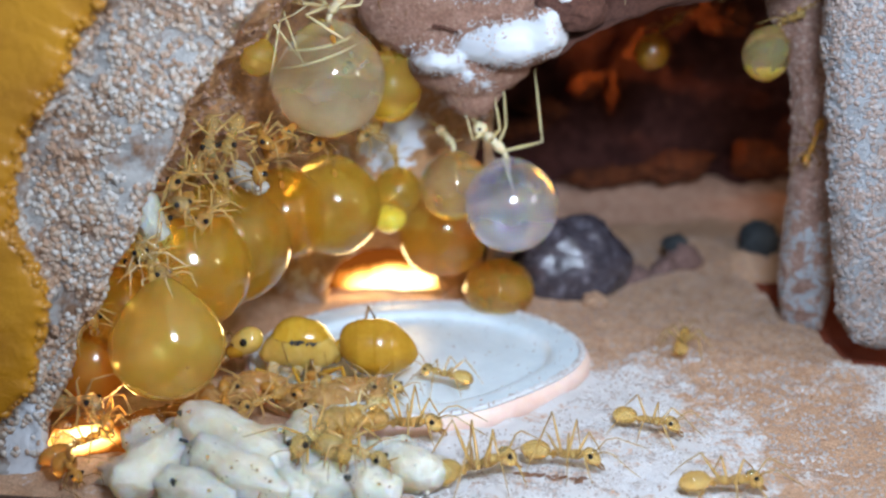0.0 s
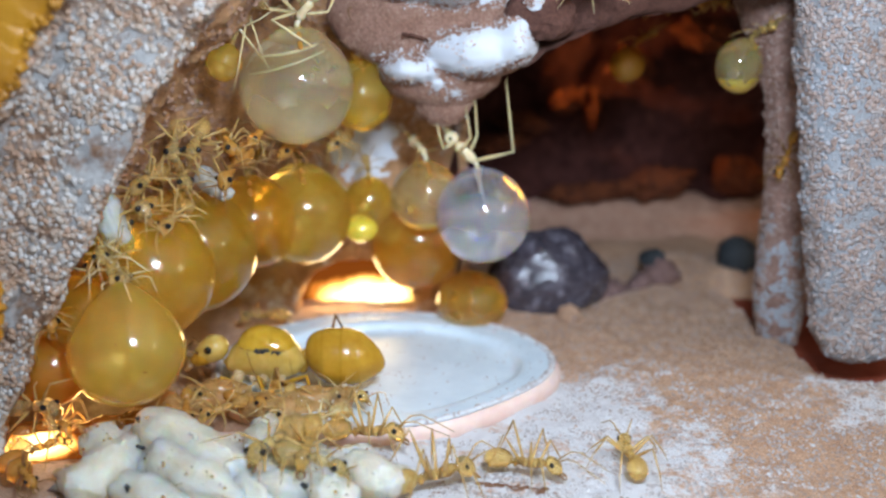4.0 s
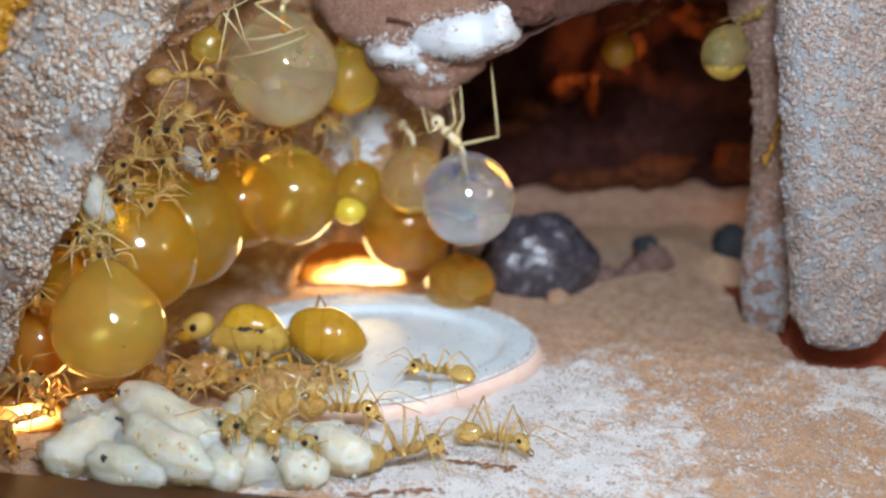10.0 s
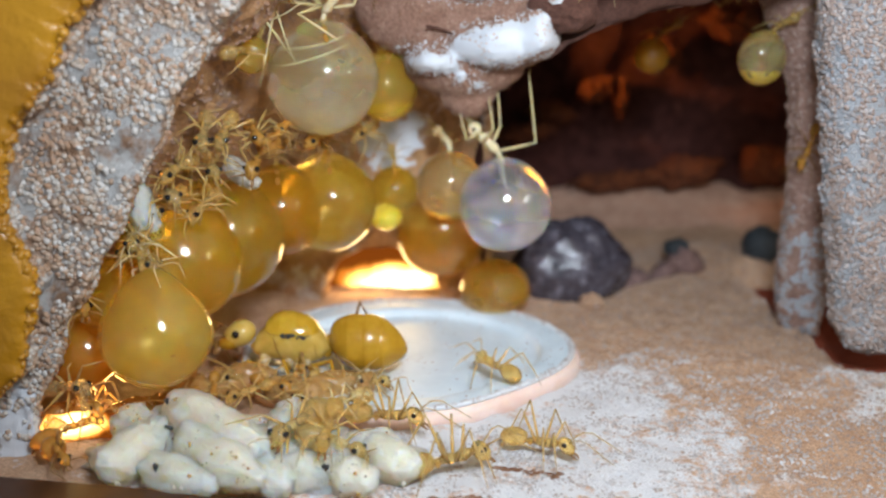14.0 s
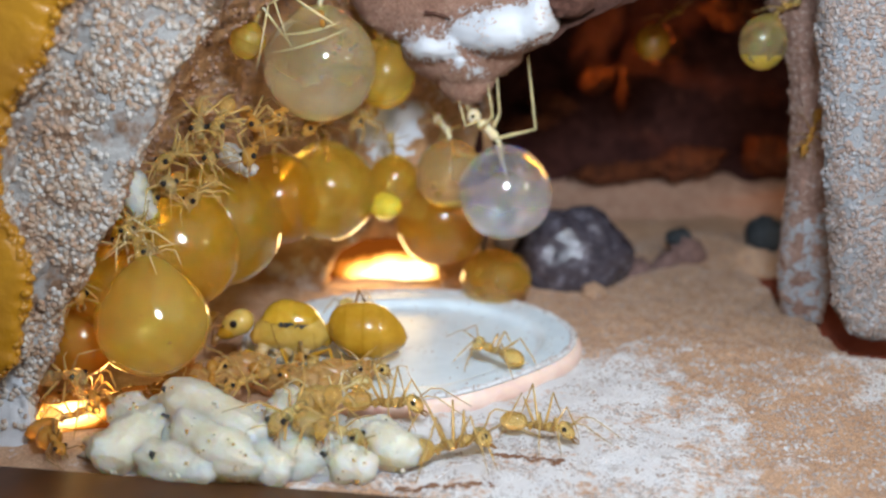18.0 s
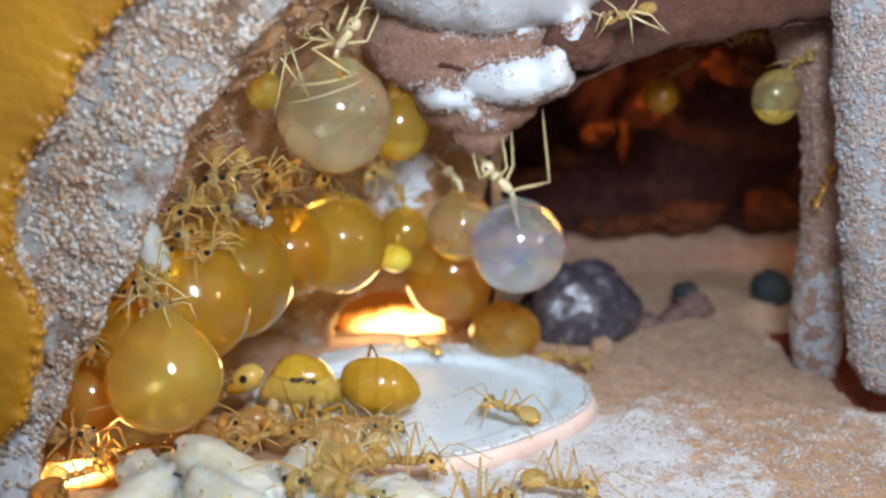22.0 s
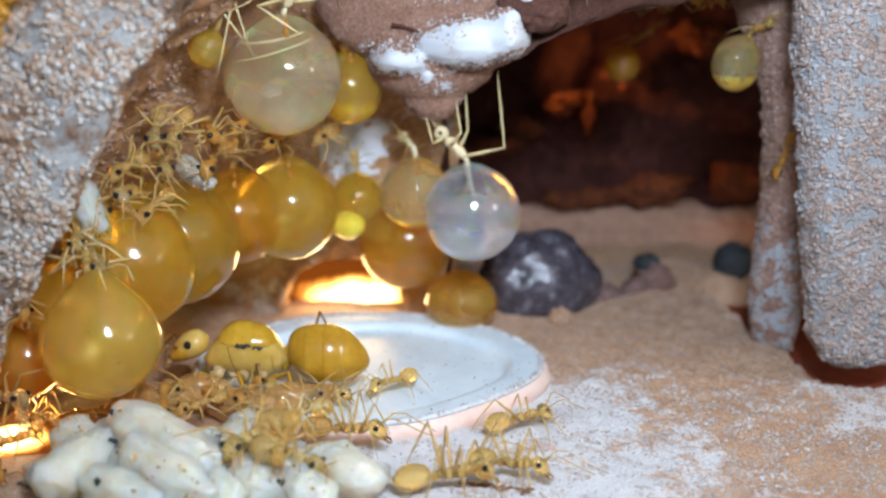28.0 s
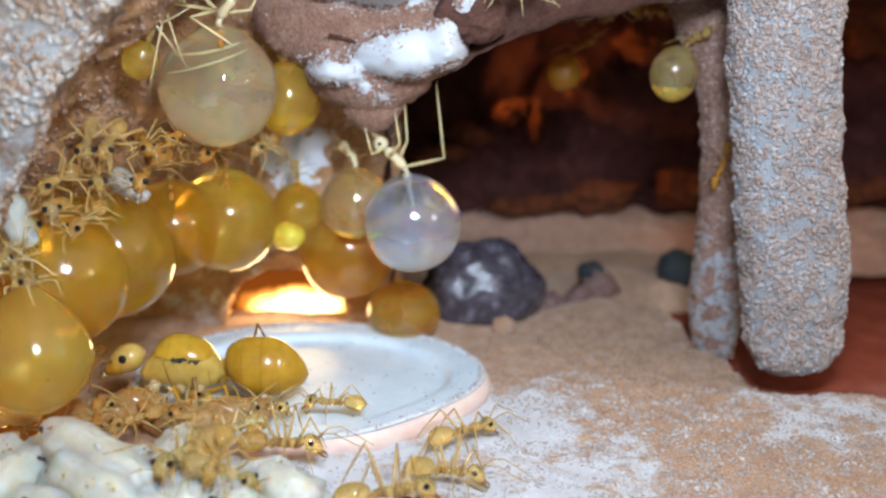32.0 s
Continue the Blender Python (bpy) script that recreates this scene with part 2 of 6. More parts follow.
M_GRAIN_D = plaster("dark_grain", (0.20, 0.11, 0.085), (0.32, 0.20, 0.165), (0.48, 0.38, 0.34), 0.6, 0.8, 3.0)
# Plaster ridges: the orange light on them is put into the colour.
M_EMBER = plaster("amber_lit_ridge", (0.06, 0.016, 0.006), (0.19, 0.052, 0.013), (0.28, 0.10, 0.03), 0.6, 0.8, 2.0)


def amber_sheet():
    m, t, out = nodes_of("amber_sheet")
    col = ramp(t, noise_node(t, 0.25, 5), [(0.3, (0.27, 0.115, 0.002)), (0.7, (0.42, 0.20, 0.004))])
    n = bump(t, noise_node(t, 2.5, 5), 0.25, 0.4)
    b = principled(t, Base_Color=col, Roughness=0.36, Normal=n, Coat_Weight=0.3, Coat_Roughness=0.15)
    t.links.new(b.outputs[0], out.inputs[0])
    return m


def red_sheet():
    m, t, out = nodes_of("red_sheet")
    col = ramp(t, noise_node(t, 0.5, 4), [(0.3, (0.16, 0.035, 0.018)), (0.7, (0.24, 0.06, 0.032))])
    b = principled(t, Base_Color=col, Roughness=0.22)
    t.links.new(b.outputs[0], out.inputs[0])
    return m


def dark_rock():
    m, t, out = nodes_of("dark_rock")
    col = ramp(t, noise_node(t, 0.9, 6, 0.7), [(0.3, (0.020, 0.018, 0.024)), (0.54, (0.070, 0.060, 0.072)), (0.66, (0.16, 0.15, 0.18)), (0.78, (0.40, 0.36, 0.34))])
    n = bump(t, noise_node(t, 1.5, 4, 0.55), 0.3, 0.5)
    b = principled(t, Base_Color=col, Roughness=0.22, Normal=n, Specular_IOR_Level=0.5)
    t.links.new(b.outputs[0], out.inputs[0])
    return m


def shell_glass():
    m, t, out = nodes_of("dish_pearl")
    col = ramp(t, noise_node(t, 0.4, 6, 0.7), [(0.3, (0.52, 0.61, 0.67)), (0.7, (0.68, 0.77, 0.82))])
    n = bump(t, noise_node(t, 6.0, 4, 0.7), 0.05, 0.4)
    b = principled(t, Base_Color=col, Roughness=0.32, Normal=n, Specular_IOR_Level=0.6, Coat_Weight=0.35, Coat_Roughness=0.3)
    t.links.new(b.outputs[0], out.inputs[0])
    return m


M_AMBER, M_RED, M_ROCK, M_DISH = amber_sheet(), red_sheet(), dark_rock(), shell_glass()
M_DISHRIM = skin("dish_rim", (0.60, 0.62, 0.64), (0.75, 0.78, 0.80), 0.35, 0.2, 6.0, 0.0)
M_PLINTH = skin("dish_base", (0.70, 0.50, 0.42), (0.80, 0.64, 0.56), 0.5, 0.1, 0.6, 0.5)
M_STONE = plaster("mauve_stone", (0.20, 0.12, 0.105), (0.30, 0.19, 0.165), (0.36, 0.26, 0.23), 0.6, 0.8, 3.0, 0.6)
M_CHIP = plaster("slate_chip", (0.035, 0.042, 0.048), (0.06, 0.07, 0.078), (0.10, 0.11, 0.11), 0.6, 0.8, 3.0, 0.6)
M_BOARD = skin("brown_board", (0.055, 0.022, 0.008), (0.10, 0.042, 0.016), 0.45, 0.0, 0.4, 0.0)
M_ANT = skin("ant_yellow", (0.87, 0.60, 0.16), (0.98, 0.76, 0.32), 0.08, 0.82, 2.0, 0.05)
M_ANT_PALE = skin("ant_pale", (0.90, 0.68, 0.24), (0.98, 0.82, 0.44), 0.08, 0.86, 2.0, 0.05)
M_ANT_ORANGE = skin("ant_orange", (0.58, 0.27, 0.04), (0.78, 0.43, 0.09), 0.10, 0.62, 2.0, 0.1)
M_LEG = skin("ant_leg", (0.66, 0.42, 0.12), (0.84, 0.60, 0.24), 0.15, 0.6, 2.0, 0.2)
M_LEG_PALE = skin("ant_leg_pale", (0.70, 0.53, 0.24), (0.84, 0.70, 0.40), 0.25, 0.35)
M_QUEEN = skin("queen_shell", (0.37, 0.19, 0.008), (0.54, 0.31, 0.026), 0.2, 0.15, 0.7)
M_QUEEN_PALE = skin("queen_plate", (0.52, 0.34, 0.05), (0.68, 0.48, 0.13), 0.16, 0.25, 1.0)
M_QUEEN_GOLD = skin("queen_back", (0.60, 0.345, 0.014), (0.76, 0.48, 0.045), 0.09, 0.4, 0.8)
M_COXA = skin("queen_coxa", (0.60, 0.43, 0.20), (0.74, 0.57, 0.32), 0.2, 0.4, 1.5)
M_LEG_DARK = skin("leg_tip", (0.20, 0.10, 0.03), (0.34, 0.19, 0.06), 0.25, 0.3)
M_GRAIN_L = plaster("light_grain", (0.52, 0.38, 0.30), (0.66, 0.52, 0.44), (0.78, 0.74, 0.72), 0.5, 0.7, 3.0)
M_EYE = skin("ant_eye", (0.006, 0.005, 0.005), (0.018, 0.014, 0.012), 0.12, 0.0, 3.0, 0.0)
M_BROOD = skin("brood_silk", (0.76, 0.63, 0.45), (0.92, 0.84, 0.70), 0.34, 0.3, 0.8, 1.0, 4.0, 0.16)
M_BROOD_TAN = skin("brood_tan", (0.72, 0.40, 0.12), (0.90, 0.58, 0.24), 0.18, 0.72, 0.9, 0.2)
M_CROP = skin("crop_wall", (0.74, 0.66, 0.38), (0.86, 0.79, 0.54), 0.3, 0.0, 0.5, 0.5, 1.0)
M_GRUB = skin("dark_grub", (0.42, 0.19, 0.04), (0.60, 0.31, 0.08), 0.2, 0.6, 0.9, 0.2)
M_CREAM = skin("cream_shell", (0.78, 0.62, 0.34), (0.90, 0.79, 0.54), 0.14, 0.3, 2.0, 0.4)
M_SILK = skin("cast_silk", (0.36, 0.33, 0.27), (0.50, 0.46, 0.40), 0.35, 0.3, 1.5, 0.4)
M_SPOT = skin("brood_spot", (0.012, 0.012, 0.014), (0.05, 0.05, 0.05), 0.5, 0.0, 5.0, 0.0)
M_WING = skin("cast_wing", (0.62, 0.55, 0.42), (0.80, 0.75, 0.64), 0.3, 0.3, 1.5, 0.4)
H_CLEAR = honey("clear_skin", (1.0, 1.0, 1.0), (0.98, 0.99, 1.0), 0.075, 0.0, 0.05, 0.0, (0.22, 1.0, -3.0), 1.46)
H_BROWN = honey("brown_honey", (0.80, 0.50, 0.13), (0.60, 0.29, 0.03), 0.5, 0.2, 0.0, 0.2)
H_PALE = honey("pale_honey", (1.0, 0.90, 0.66), (1.0, 0.85, 0.54), 0.115, 0.01, 0.06, 0.14, (0.22, 0.5, -3.4))
H_STRAW = honey("straw_honey", (1.0, 0.86, 0.58), (1.0, 0.76, 0.38), 0.17, 0.03, 0.0, 0.2)
H_YELLOW = honey("yellow_honey", (1.0, 0.80, 0.32), (1.0, 0.62, 0.09), 0.22, 0.06, 0.0, 0.22)
H_BRIGHT = honey("bright_honey", (1.0, 0.84, 0.28), (1.0, 0.74, 0.08), 0.8, 0.2, 0.0, 0.2)
# Amber honey with the gap lamp's light put into its colour.
H_GLOW = honey("lamp_lit_amber", (1.0, 0.76, 0.30), (1.0, 0.56, 0.08), 0.2, 0.05, 0.0, 0.3)
H_OPAQUE = honey("opaque_honey", (1.0, 0.85, 0.32), (1.0, 0.74, 0.13), 0.24, 0.14, 0.0, 0.28)
H_AMBER = honey("amber_honey", (1.0, 0.84, 0.29), (0.96, 0.63, 0.06), 0.17, 0.18, 0.0, 0.24)
H_DEEP = honey("deep_honey", (1.0, 0.76, 0.20), (0.96, 0.54, 0.035), 0.16, 0.18, 0.0, 0.26)
H_POOL = honey("settled_honey", (1.0, 0.88, 0.24), (1.0, 0.82, 0.08), 0.7, 0.0, 0.0, 0.3)
M_FIRE = lamp_glow("lamp_glow", (0.54, 0.36), 5.0)
M_FIRE_B = lamp_glow("corner_lamp_glow", (0.5, 0.72), 4.6)


# ---- mesh helpers ----
def part(name, bm, material, parent=None, label="", smooth=True):
    """One mesh object, modelled in nest units, under its thing or part."""
    me = bpy.data.meshes.new(name)
    bmesh.ops.scale(bm, vec=(U, U, U), verts=bm.verts)
    if smooth:
        for f in bm.faces:
            f.smooth = True
    bm.to_mesh(me)
    bm.free()
    me.materials.append(material)
    ob = new(name, me)
    ob.parent = parent
    return tagged(ob, label)


def thing(name, m, label, category, group="", kind=""):
    ob = new(name)
    ob.empty_display_size = U
    ob.matrix_basis = m
    return tagged(ob, label, category, group, kind)


def ball(bm, c, r, u=20, v=14, turn=None, wob=0.0, freq=0.6, seed=0.0):
    """An ellipsoid, turned by Euler degrees, its surface uneven by wob."""
    r = (r, r, r) if isinstance(r, (int, float)) else r
    e = Euler([radians(a) for a in (turn or (0, 0, 0))]).to_matrix()
    made = bmesh.ops.create_uvsphere(bm, u_segments=u, v_segments=v, radius=1.0)["verts"]
    for p in made:
        k = 1.0
        if wob:
            k += wob * noise.noise(p.co * 2.2 * freq + Vector((seed, seed * 1.7, 3.1))) + 0.5 * wob * noise.noise(p.co * 5.5 * freq + Vector((seed * 2.3, 1.1, seed)))
        p.co = Vector(c) + e @ Vector((p.co.x * r[0] * k, p.co.y * r[1] * k, p.co.z * r[2] * k))
    return made


def tube(bm, pts, radii, n=6):
    """A round tapering limb along a bent line, closed at both ends."""
    pts = [Vector(p) for p in pts]
    rings = []
    for i, p in enumerate(pts):
        d = (pts[min(i + 1, len(pts) - 1)] - pts[max(i - 1, 0)]).normalized()
        a = d.orthogonal().normalized()
        b = d.cross(a)
        rings.append([bm.verts.new(p + radii[i] * (math.cos(q) * a + math.sin(q) * b)) for q in [2 * math.pi * k / n for k in range(n)]])
    for i in range(len(rings) - 1):
        a, b = rings[i], rings[i + 1]
        # match the start of both rings
        s = min(range(n), key=lambda k: (b[k].co - pts[i + 1] - (a[0].co - pts[i])).length)
        for k in range(n):
            bm.faces.new((a[k], a[(k + 1) % n], b[(k + 1 + s) % n], b[(k + s) % n]))
    bm.faces.new(rings[0][::-1]), bm.faces.new(rings[-1])
    bmesh.ops.recalc_face_normals(bm, faces=bm.faces)


def rough(p, amount, freq=0.5):
    """Uneven ground: three octaves of noise at a place."""
    q = Vector(p) * freq
    return amount * (noise.noise(q) + 0.5 * noise.noise(q * 2.3 + Vector((7, 3, 1))) + 0.28 * noise.noise(q * 5.1 + Vector((2, 9, 4))))


def along(line, s):
    """The place at the share s of a broken line."""
    k = s * (len(line) - 1)
    i = min(int(k), len(line) - 2)
    return Vector(line[i]).lerp(Vector(line[i + 1]), k - i)


def sheet(rows):
    """A grid of faces through rows of places."""
    bm = bmesh.new()
    grid = [[bm.verts.new(p) for p in row] for row in rows]
    for a, b in zip(grid, grid[1:]):
        for k in range(len(a) - 1):
            bm.faces.new((a[k], a[k + 1], b[k + 1], b[k]))
    bm.normal_update()
    return bm


ICO = [Vector(v).normalized() for v in [(0, 1, 1.618), (0, -1, 1.618), (0, 1, -1.618), (0, -1, -1.618), (1, 1.618, 0), (-1, 1.618, 0), (1, -1.618, 0), (-1, -1.618, 0), (1.618, 0, 1), (-1.618, 0, 1), (1.618, 0, -1), (-1.618, 0, -1)]]
ICO_F = [(i, j, k) for i in range(12) for j in range(i + 1, 12) for k in range(j + 1, 12) if all((ICO[a] - ICO[b]).length < 1.1 for a, b in ((i, j), (j, k), (i, k)))]
ICO_F = [f if (ICO[f[1]] - ICO[f[0]]).cross(ICO[f[2]] - ICO[f[0]]).dot(ICO[f[0]]) > 0 else (f[0], f[2], f[1]) for f in ICO_F]


def grains(name, ob, count, size, material, keep, seed, label, category="plaster grain"):
    """Loose grains stuck to the faces of ob where keep(place, normal) holds: one object of many small lumps."""
    rnd = random.Random(seed)
    me = ob.data
    faces = [p for p in me.polygons if keep(p.center / U, p.normal)]
    if not faces:
        return None
    areas = np.cumsum([p.area for p in faces])
    verts, tris = [], []
    for _ in range(count):
        p = faces[int(np.searchsorted(areas, rnd.random() * areas[-1]))]
        co = [me.vertices[v].co for v in p.vertices]
        a, b = rnd.random(), rnd.random()
        c = co[0].lerp(co[1], a).lerp(co[-1].lerp(co[-2], a) if len(co) > 3 else co[2], b)
        r = size * rnd.uniform(0.5, 1.0) ** 1.5 * U
        s = Vector((rnd.uniform(0.7, 1.3), rnd.uniform(0.7, 1.3), rnd.uniform(0.7, 1.2))) * r
        e = Euler((rnd.random() * 6, rnd.random() * 6, rnd.random() * 6)).to_matrix()
        base = len(verts)
        verts += [c + e @ Vector((v.x * s.x, v.y * s.y, v.z * s.z)) for v in ICO]
        tris += [(base + i, base + j, base + k) for i, j, k in ICO_F]
    m = bpy.data.meshes.new(name)
    m.from_pydata(verts, [], tris)
    m.materials.append(material)
    m.polygons.foreach_set("use_smooth", [True] * len(m.polygons))
    o = new(name, m)
    return tagged(o, label, category, kind="stuff")


# ---- the setting ----
def floor_height(x, y):
    h = rough((x, y, 0), 0.32, 0.22) + rough((x, y, 5), 0.10, 1.3)
    h += 0.5 * max(0.0, min(1.0, (y - 5) / 16)) * (1 + noise.noise(Vector((x * 0.2, y * 0.2, 2))))
    # the sunken red bay behind the pillars
    edge = -3.9 + 0.25 * noise.noise(Vector((x * 0.8, 0, 0))) - 0.1 * (x - 25) + (max(0, 26.2 - x) * 8)
    k = max(0.0, min(1.0, (y - edge) / 0.9)) if x > 21 else 0.0
    if y > 14:
        k *= max(0.0, 1 - (y - 14) / 5) if x < 34 else 1.0
    return h - 2.6 * k * k * (3 - 2 * k)


def lines(lo, hi, fine_lo, fine_hi, step, coarse):
    out, v = [], lo
    while v < hi:
        out.append(v)
        v += step if fine_lo <= v < fine_hi else coarse
    return out + [hi]


ys, xs = lines(-40, 95, -24, 24, 0.32, 1.5), lines(-60, 90, -26, 36, 0.32, 1.6)
floor = part("floor", sheet([[(x, y, floor_height(x, y)) for x in xs] for y in ys]), M_FLOOR, None, "pinkish sandy plaster floor with white salt crust")
tagged(floor, category="floor", kind="structure")

bm = bmesh.new()
bmesh.ops.create_cube(bm, size=1.0, matrix=Matrix.Translation((52, 20, -1.6)) @ Matrix.Diagonal((70, 56, 0.8, 1)))
bmesh.ops.bevel(bm, geom=bm.edges[:], offset=0.2, segments=2, affect="EDGES")
tagged(part("red_base", bm, M_RED, None, "glossy dark red sheet sunk in the floor behind the pillar"), category="base sheet", kind="structure")

# The nest wall: a cut face against the front pane, then a hollow that recedes.
OUTER = [(-29, -1), (-26.2, 3.4), (-23.4, 6), (-22.7, 8.6), (-22.0, 11), (-23.4, 14.6), (-23.1, 16.8), (-22.2, 19.2), (-20.2, 21.7), (-19.2, 23.9), (-17.6, 25.6), (-14.8, 28.2), (-11, 32), (-5, 37), (3, 41), (12, 43)]
INNER = [(-24.5, -1), (-24.2, 2.6), (-22.6, 5.2), (-21.6, 8.0), (-20.0, 10.6), (-18.6, 12.6), (-17.4, 15.2), (-15.7, 17.8), (-15.2, 20.0), (-13.6, 22.2), (-11.8, 24.3), (-9.8, 26.6), (-7.0, 30), (-2, 34.0), (4, 37), (12, 38)]
MIDDLE = [(-27, -1), (-26.6, 2), (-25.6, 5), (-24.4, 8), (-22.6, 11), (-20.4, 13.6), (-18.4, 16.0), (-16.6, 18.4), (-14.8, 20.6), (-12.6, 22.4), (-10.4, 24.4), (-8.0, 26.8), (-5, 30), (0, 33), (5, 35), (12, 36)]
DEEP = [(-25, -1), (-24, 2), (-22.6, 4.6), (-21, 7.4), (-19.4, 10), (-17.6, 12.4), (-15.6, 14.6), (-14.0, 16.8), (-13.2, 19.2), (-12.6, 21.6), (-11.0, 23.8), (-7.6, 25.4), (-3, 26), (2.4, 26.4), (6.4, 26.6), (12, 27)]
BACK = [(-22, -1), (-21, 1.6), (-19.6, 4), (-18, 6.4), (-16.2, 8.6), (-14.2, 10.6), (-12.2, 12.4), (-10, 13.8), (-8, 14.6), (-6, 15.0), (-4, 15.2), (-2, 15.6), (0.6, 16.6), (3.4, 18.6), (7.4, 21.8), (12, 24.0)]
RINGS = [(-17.6, OUTER), (-16.0, OUTER), (-15.8, INNER), (-14.6, INNER), (-8, MIDDLE), (1, DEEP), (9, BACK), (13, BACK)]


def wall_place(s, q):
    """s along the arch, q from the front (0) to the back (1)."""
    k = q * (len(RINGS) - 1)
    i = min(int(k), len(RINGS) - 2)
    f = k - i
    a, b = along(RINGS[i][1], s), along(RINGS[i + 1][1], s)
    c = a.lerp(b, f)
    y = RINGS[i][0] + (RINGS[i + 1][0] - RINGS[i][0]) * f
    p = Vector((c.x, y, c.y))
    amount = 0.5 if 0.12 < q < 0.45 else 0.85
    d = Vector((rough(p, amount, 0.32), rough(p + Vector((9, 0, 0)), amount, 0.32), rough(p + Vector((0, 9, 0)), amount, 0.32)))
    f2 = rough(p, 0.12, 2.2)
    return p + d * 0.8 + Vector((f2, f2, f2))


wall = part("wall_left", sheet([[wall_place(i / 190, j / 150) for i in range(191)] for j in range(151)]), M_WALL, None, "hollowed brown plaster nest wall with a pale cut face")
wall.data.materials.append(M_FACE_L), wall.data.materials.append(M_LEDGE)
for p in wall.data.polygons:
    if p.center.y < -15.1 * U or (p.center.y < -12.5 * U and noise.noise(p.center / U * 0.6) > 0.0):
        p.material_index = 1
    if p.center.y < -15.0 * U and p.center.z < (4.2 + 1.6 * noise.noise(p.center / U * 0.7)) * U and p.center.x > -26 * U:
        p.material_index = 2
tagged(wall, category="wall", kind="structure")
on_face = lambda c, n: c.y < -13.5 and c.z > 1
grains("pale_wall_grain", wall, 6500, 0.215, M_GRAIN_C, lambda c, n: on_face(c, n) and noise.noise(c * 0.55) + 0.5 * noise.noise(c * 1.4) > -0.12, 1, "white plaster grains on the cut wall face")
grains("tan_wall_grain", wall, 6500, 0.21, M_GRAIN_F, lambda c, n: on_face(c, n) and noise.noise(c * 0.55 + Vector((9, 0, 0))) + 0.5 * noise.noise(c * 1.4) > -0.08, 2, "tan plaster grains on the cut wall face")
grains("hollow_grain", wall, 5000, 0.2, M_GRAIN_H, lambda c, n: -13.5 < c.y < 9 and c.z > 4, 3, "tan grains on the hollowed plaster wall")

# Back wall of the hollow, with the gap through which a warm lamp shines.
rows = []
for j in range(61):
    z = -1 + 19 * j / 60
    row = []
    for i in range(81):
        x = -24 + 26.8 * i / 80
        # gap: an arch over the floor
        cut = 1 - min(1.0, ((x + 5.9) / 4.6) ** 2 + (z / 4.4) ** 2)
        row.append((x - 0.4 * rough((x, 9, z), 1, 0.4), 9.5 + rough((x, 3, z), 0.9, 0.35) + 0.06 * (x + 6) ** 2 * 0.3 + 7 * min(1, cut * 4), z))
    rows.append(row)
bm = sheet(rows)
drop = [f for f in bm.faces if ((f.calc_center_median().x + 5.9) / 4.6) ** 2 + (f.calc_center_median().z / 3.5) ** 2 < 0.95]
bmesh.ops.delete(bm, geom=drop, context="FACES")
back = tagged(part("wall_back", bm, M_BACK, None, "rough brown plaster back wall with a low gap"), category="wall", kind="structure")
for o, slot in ((back, 1), (wall, 2)):
    if o == back:
        o.data.materials.append(M_LEDGE)
    for p in o.data.polygons:
        c = p.center / U
        if c.y > 3 and math.hypot((c.x + 5.0) / 2.6, (c.z - 12.9) / 2.4) + 0.5 * noise.noise(c * 0.8) + 0.25 * noise.noise(c * 2.3) < 0.85:
            p.material_index = slot


def slab_front(name, c, r, material, label, seed, wob=0.16, square=1.0, coarse=1.0):
    bm = bmesh.new()
    ball(bm, (0, 0, 0), (1, 1, 1), 110, 76, None, wob, 1.3 if coarse > 0.4 else 0.75, seed)
    for v in bm.verts:
        p = Vector([math.copysign(abs(k) ** square, k) for k in v.co])
        v.co = Vector(c) + Vector((p.x * r[0], p.y * r[1], p.z * r[2]))
        v.co += p.normalized() * (coarse * rough(v.co, 0.2, 1.7) + (0.25 + 0.75 * coarse) * rough(v.co + Vector((seed, 0, 0)), 0.42, 0.5))
    return tagged(part(name, bm, material, None, label), category="ceiling ledge", kind="structure")


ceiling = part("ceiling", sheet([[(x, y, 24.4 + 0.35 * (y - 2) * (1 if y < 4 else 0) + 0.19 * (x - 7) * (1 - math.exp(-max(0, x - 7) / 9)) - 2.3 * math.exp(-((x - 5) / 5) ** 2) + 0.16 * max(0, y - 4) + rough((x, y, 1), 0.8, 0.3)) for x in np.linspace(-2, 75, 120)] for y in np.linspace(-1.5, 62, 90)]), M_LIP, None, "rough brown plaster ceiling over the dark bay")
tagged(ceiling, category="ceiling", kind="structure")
lip = [[] for _ in range(14)]
for j in range(14):
    a = j / 13
    for i in range(110):
        x = 4 + 60 * i / 109
        z0 = 24.4 - 1.2 + 0.19 * (x - 7) * (1 - math.exp(-max(0, x - 7) / 9)) - 2.3 * math.exp(-((x - 5) / 5) ** 2)
        p = Vector((x, 2.2 - (3.7 + 2.5 * math.sin(a * 1.6)) * max(0.0, min(1.0, (x - 5.5) / 6)), z0 + 12 * a * a))
        d = rough(p, 0.5, 0.4)
        lip[j].append(p + Vector((0, -d, d)))
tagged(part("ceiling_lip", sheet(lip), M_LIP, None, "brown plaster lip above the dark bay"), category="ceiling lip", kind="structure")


# The hanging boss: swellings of smooth brown plaster (x, z, half width, half height, how far they stand out), with white salt crust.
LOBES = [(0.5, 28.3, 8.6, 4.2, 6.8), (0.6, 23.8, 7.4, 4.2, 2.6), (2.9, 21.5, 3.7, 2.1, 4.8), (5.1, 22.2, 1.5, 2.3, 5.0), (-1.6, 20.3, 2.0, 1.2, 3.8), (0.5, 19.9, 4.1, 2.3, 2.8), (0.5, 18.6, 2.1, 2.2, 1.5), (6.2, 24.6, 1.5, 2.4, 4.6)]
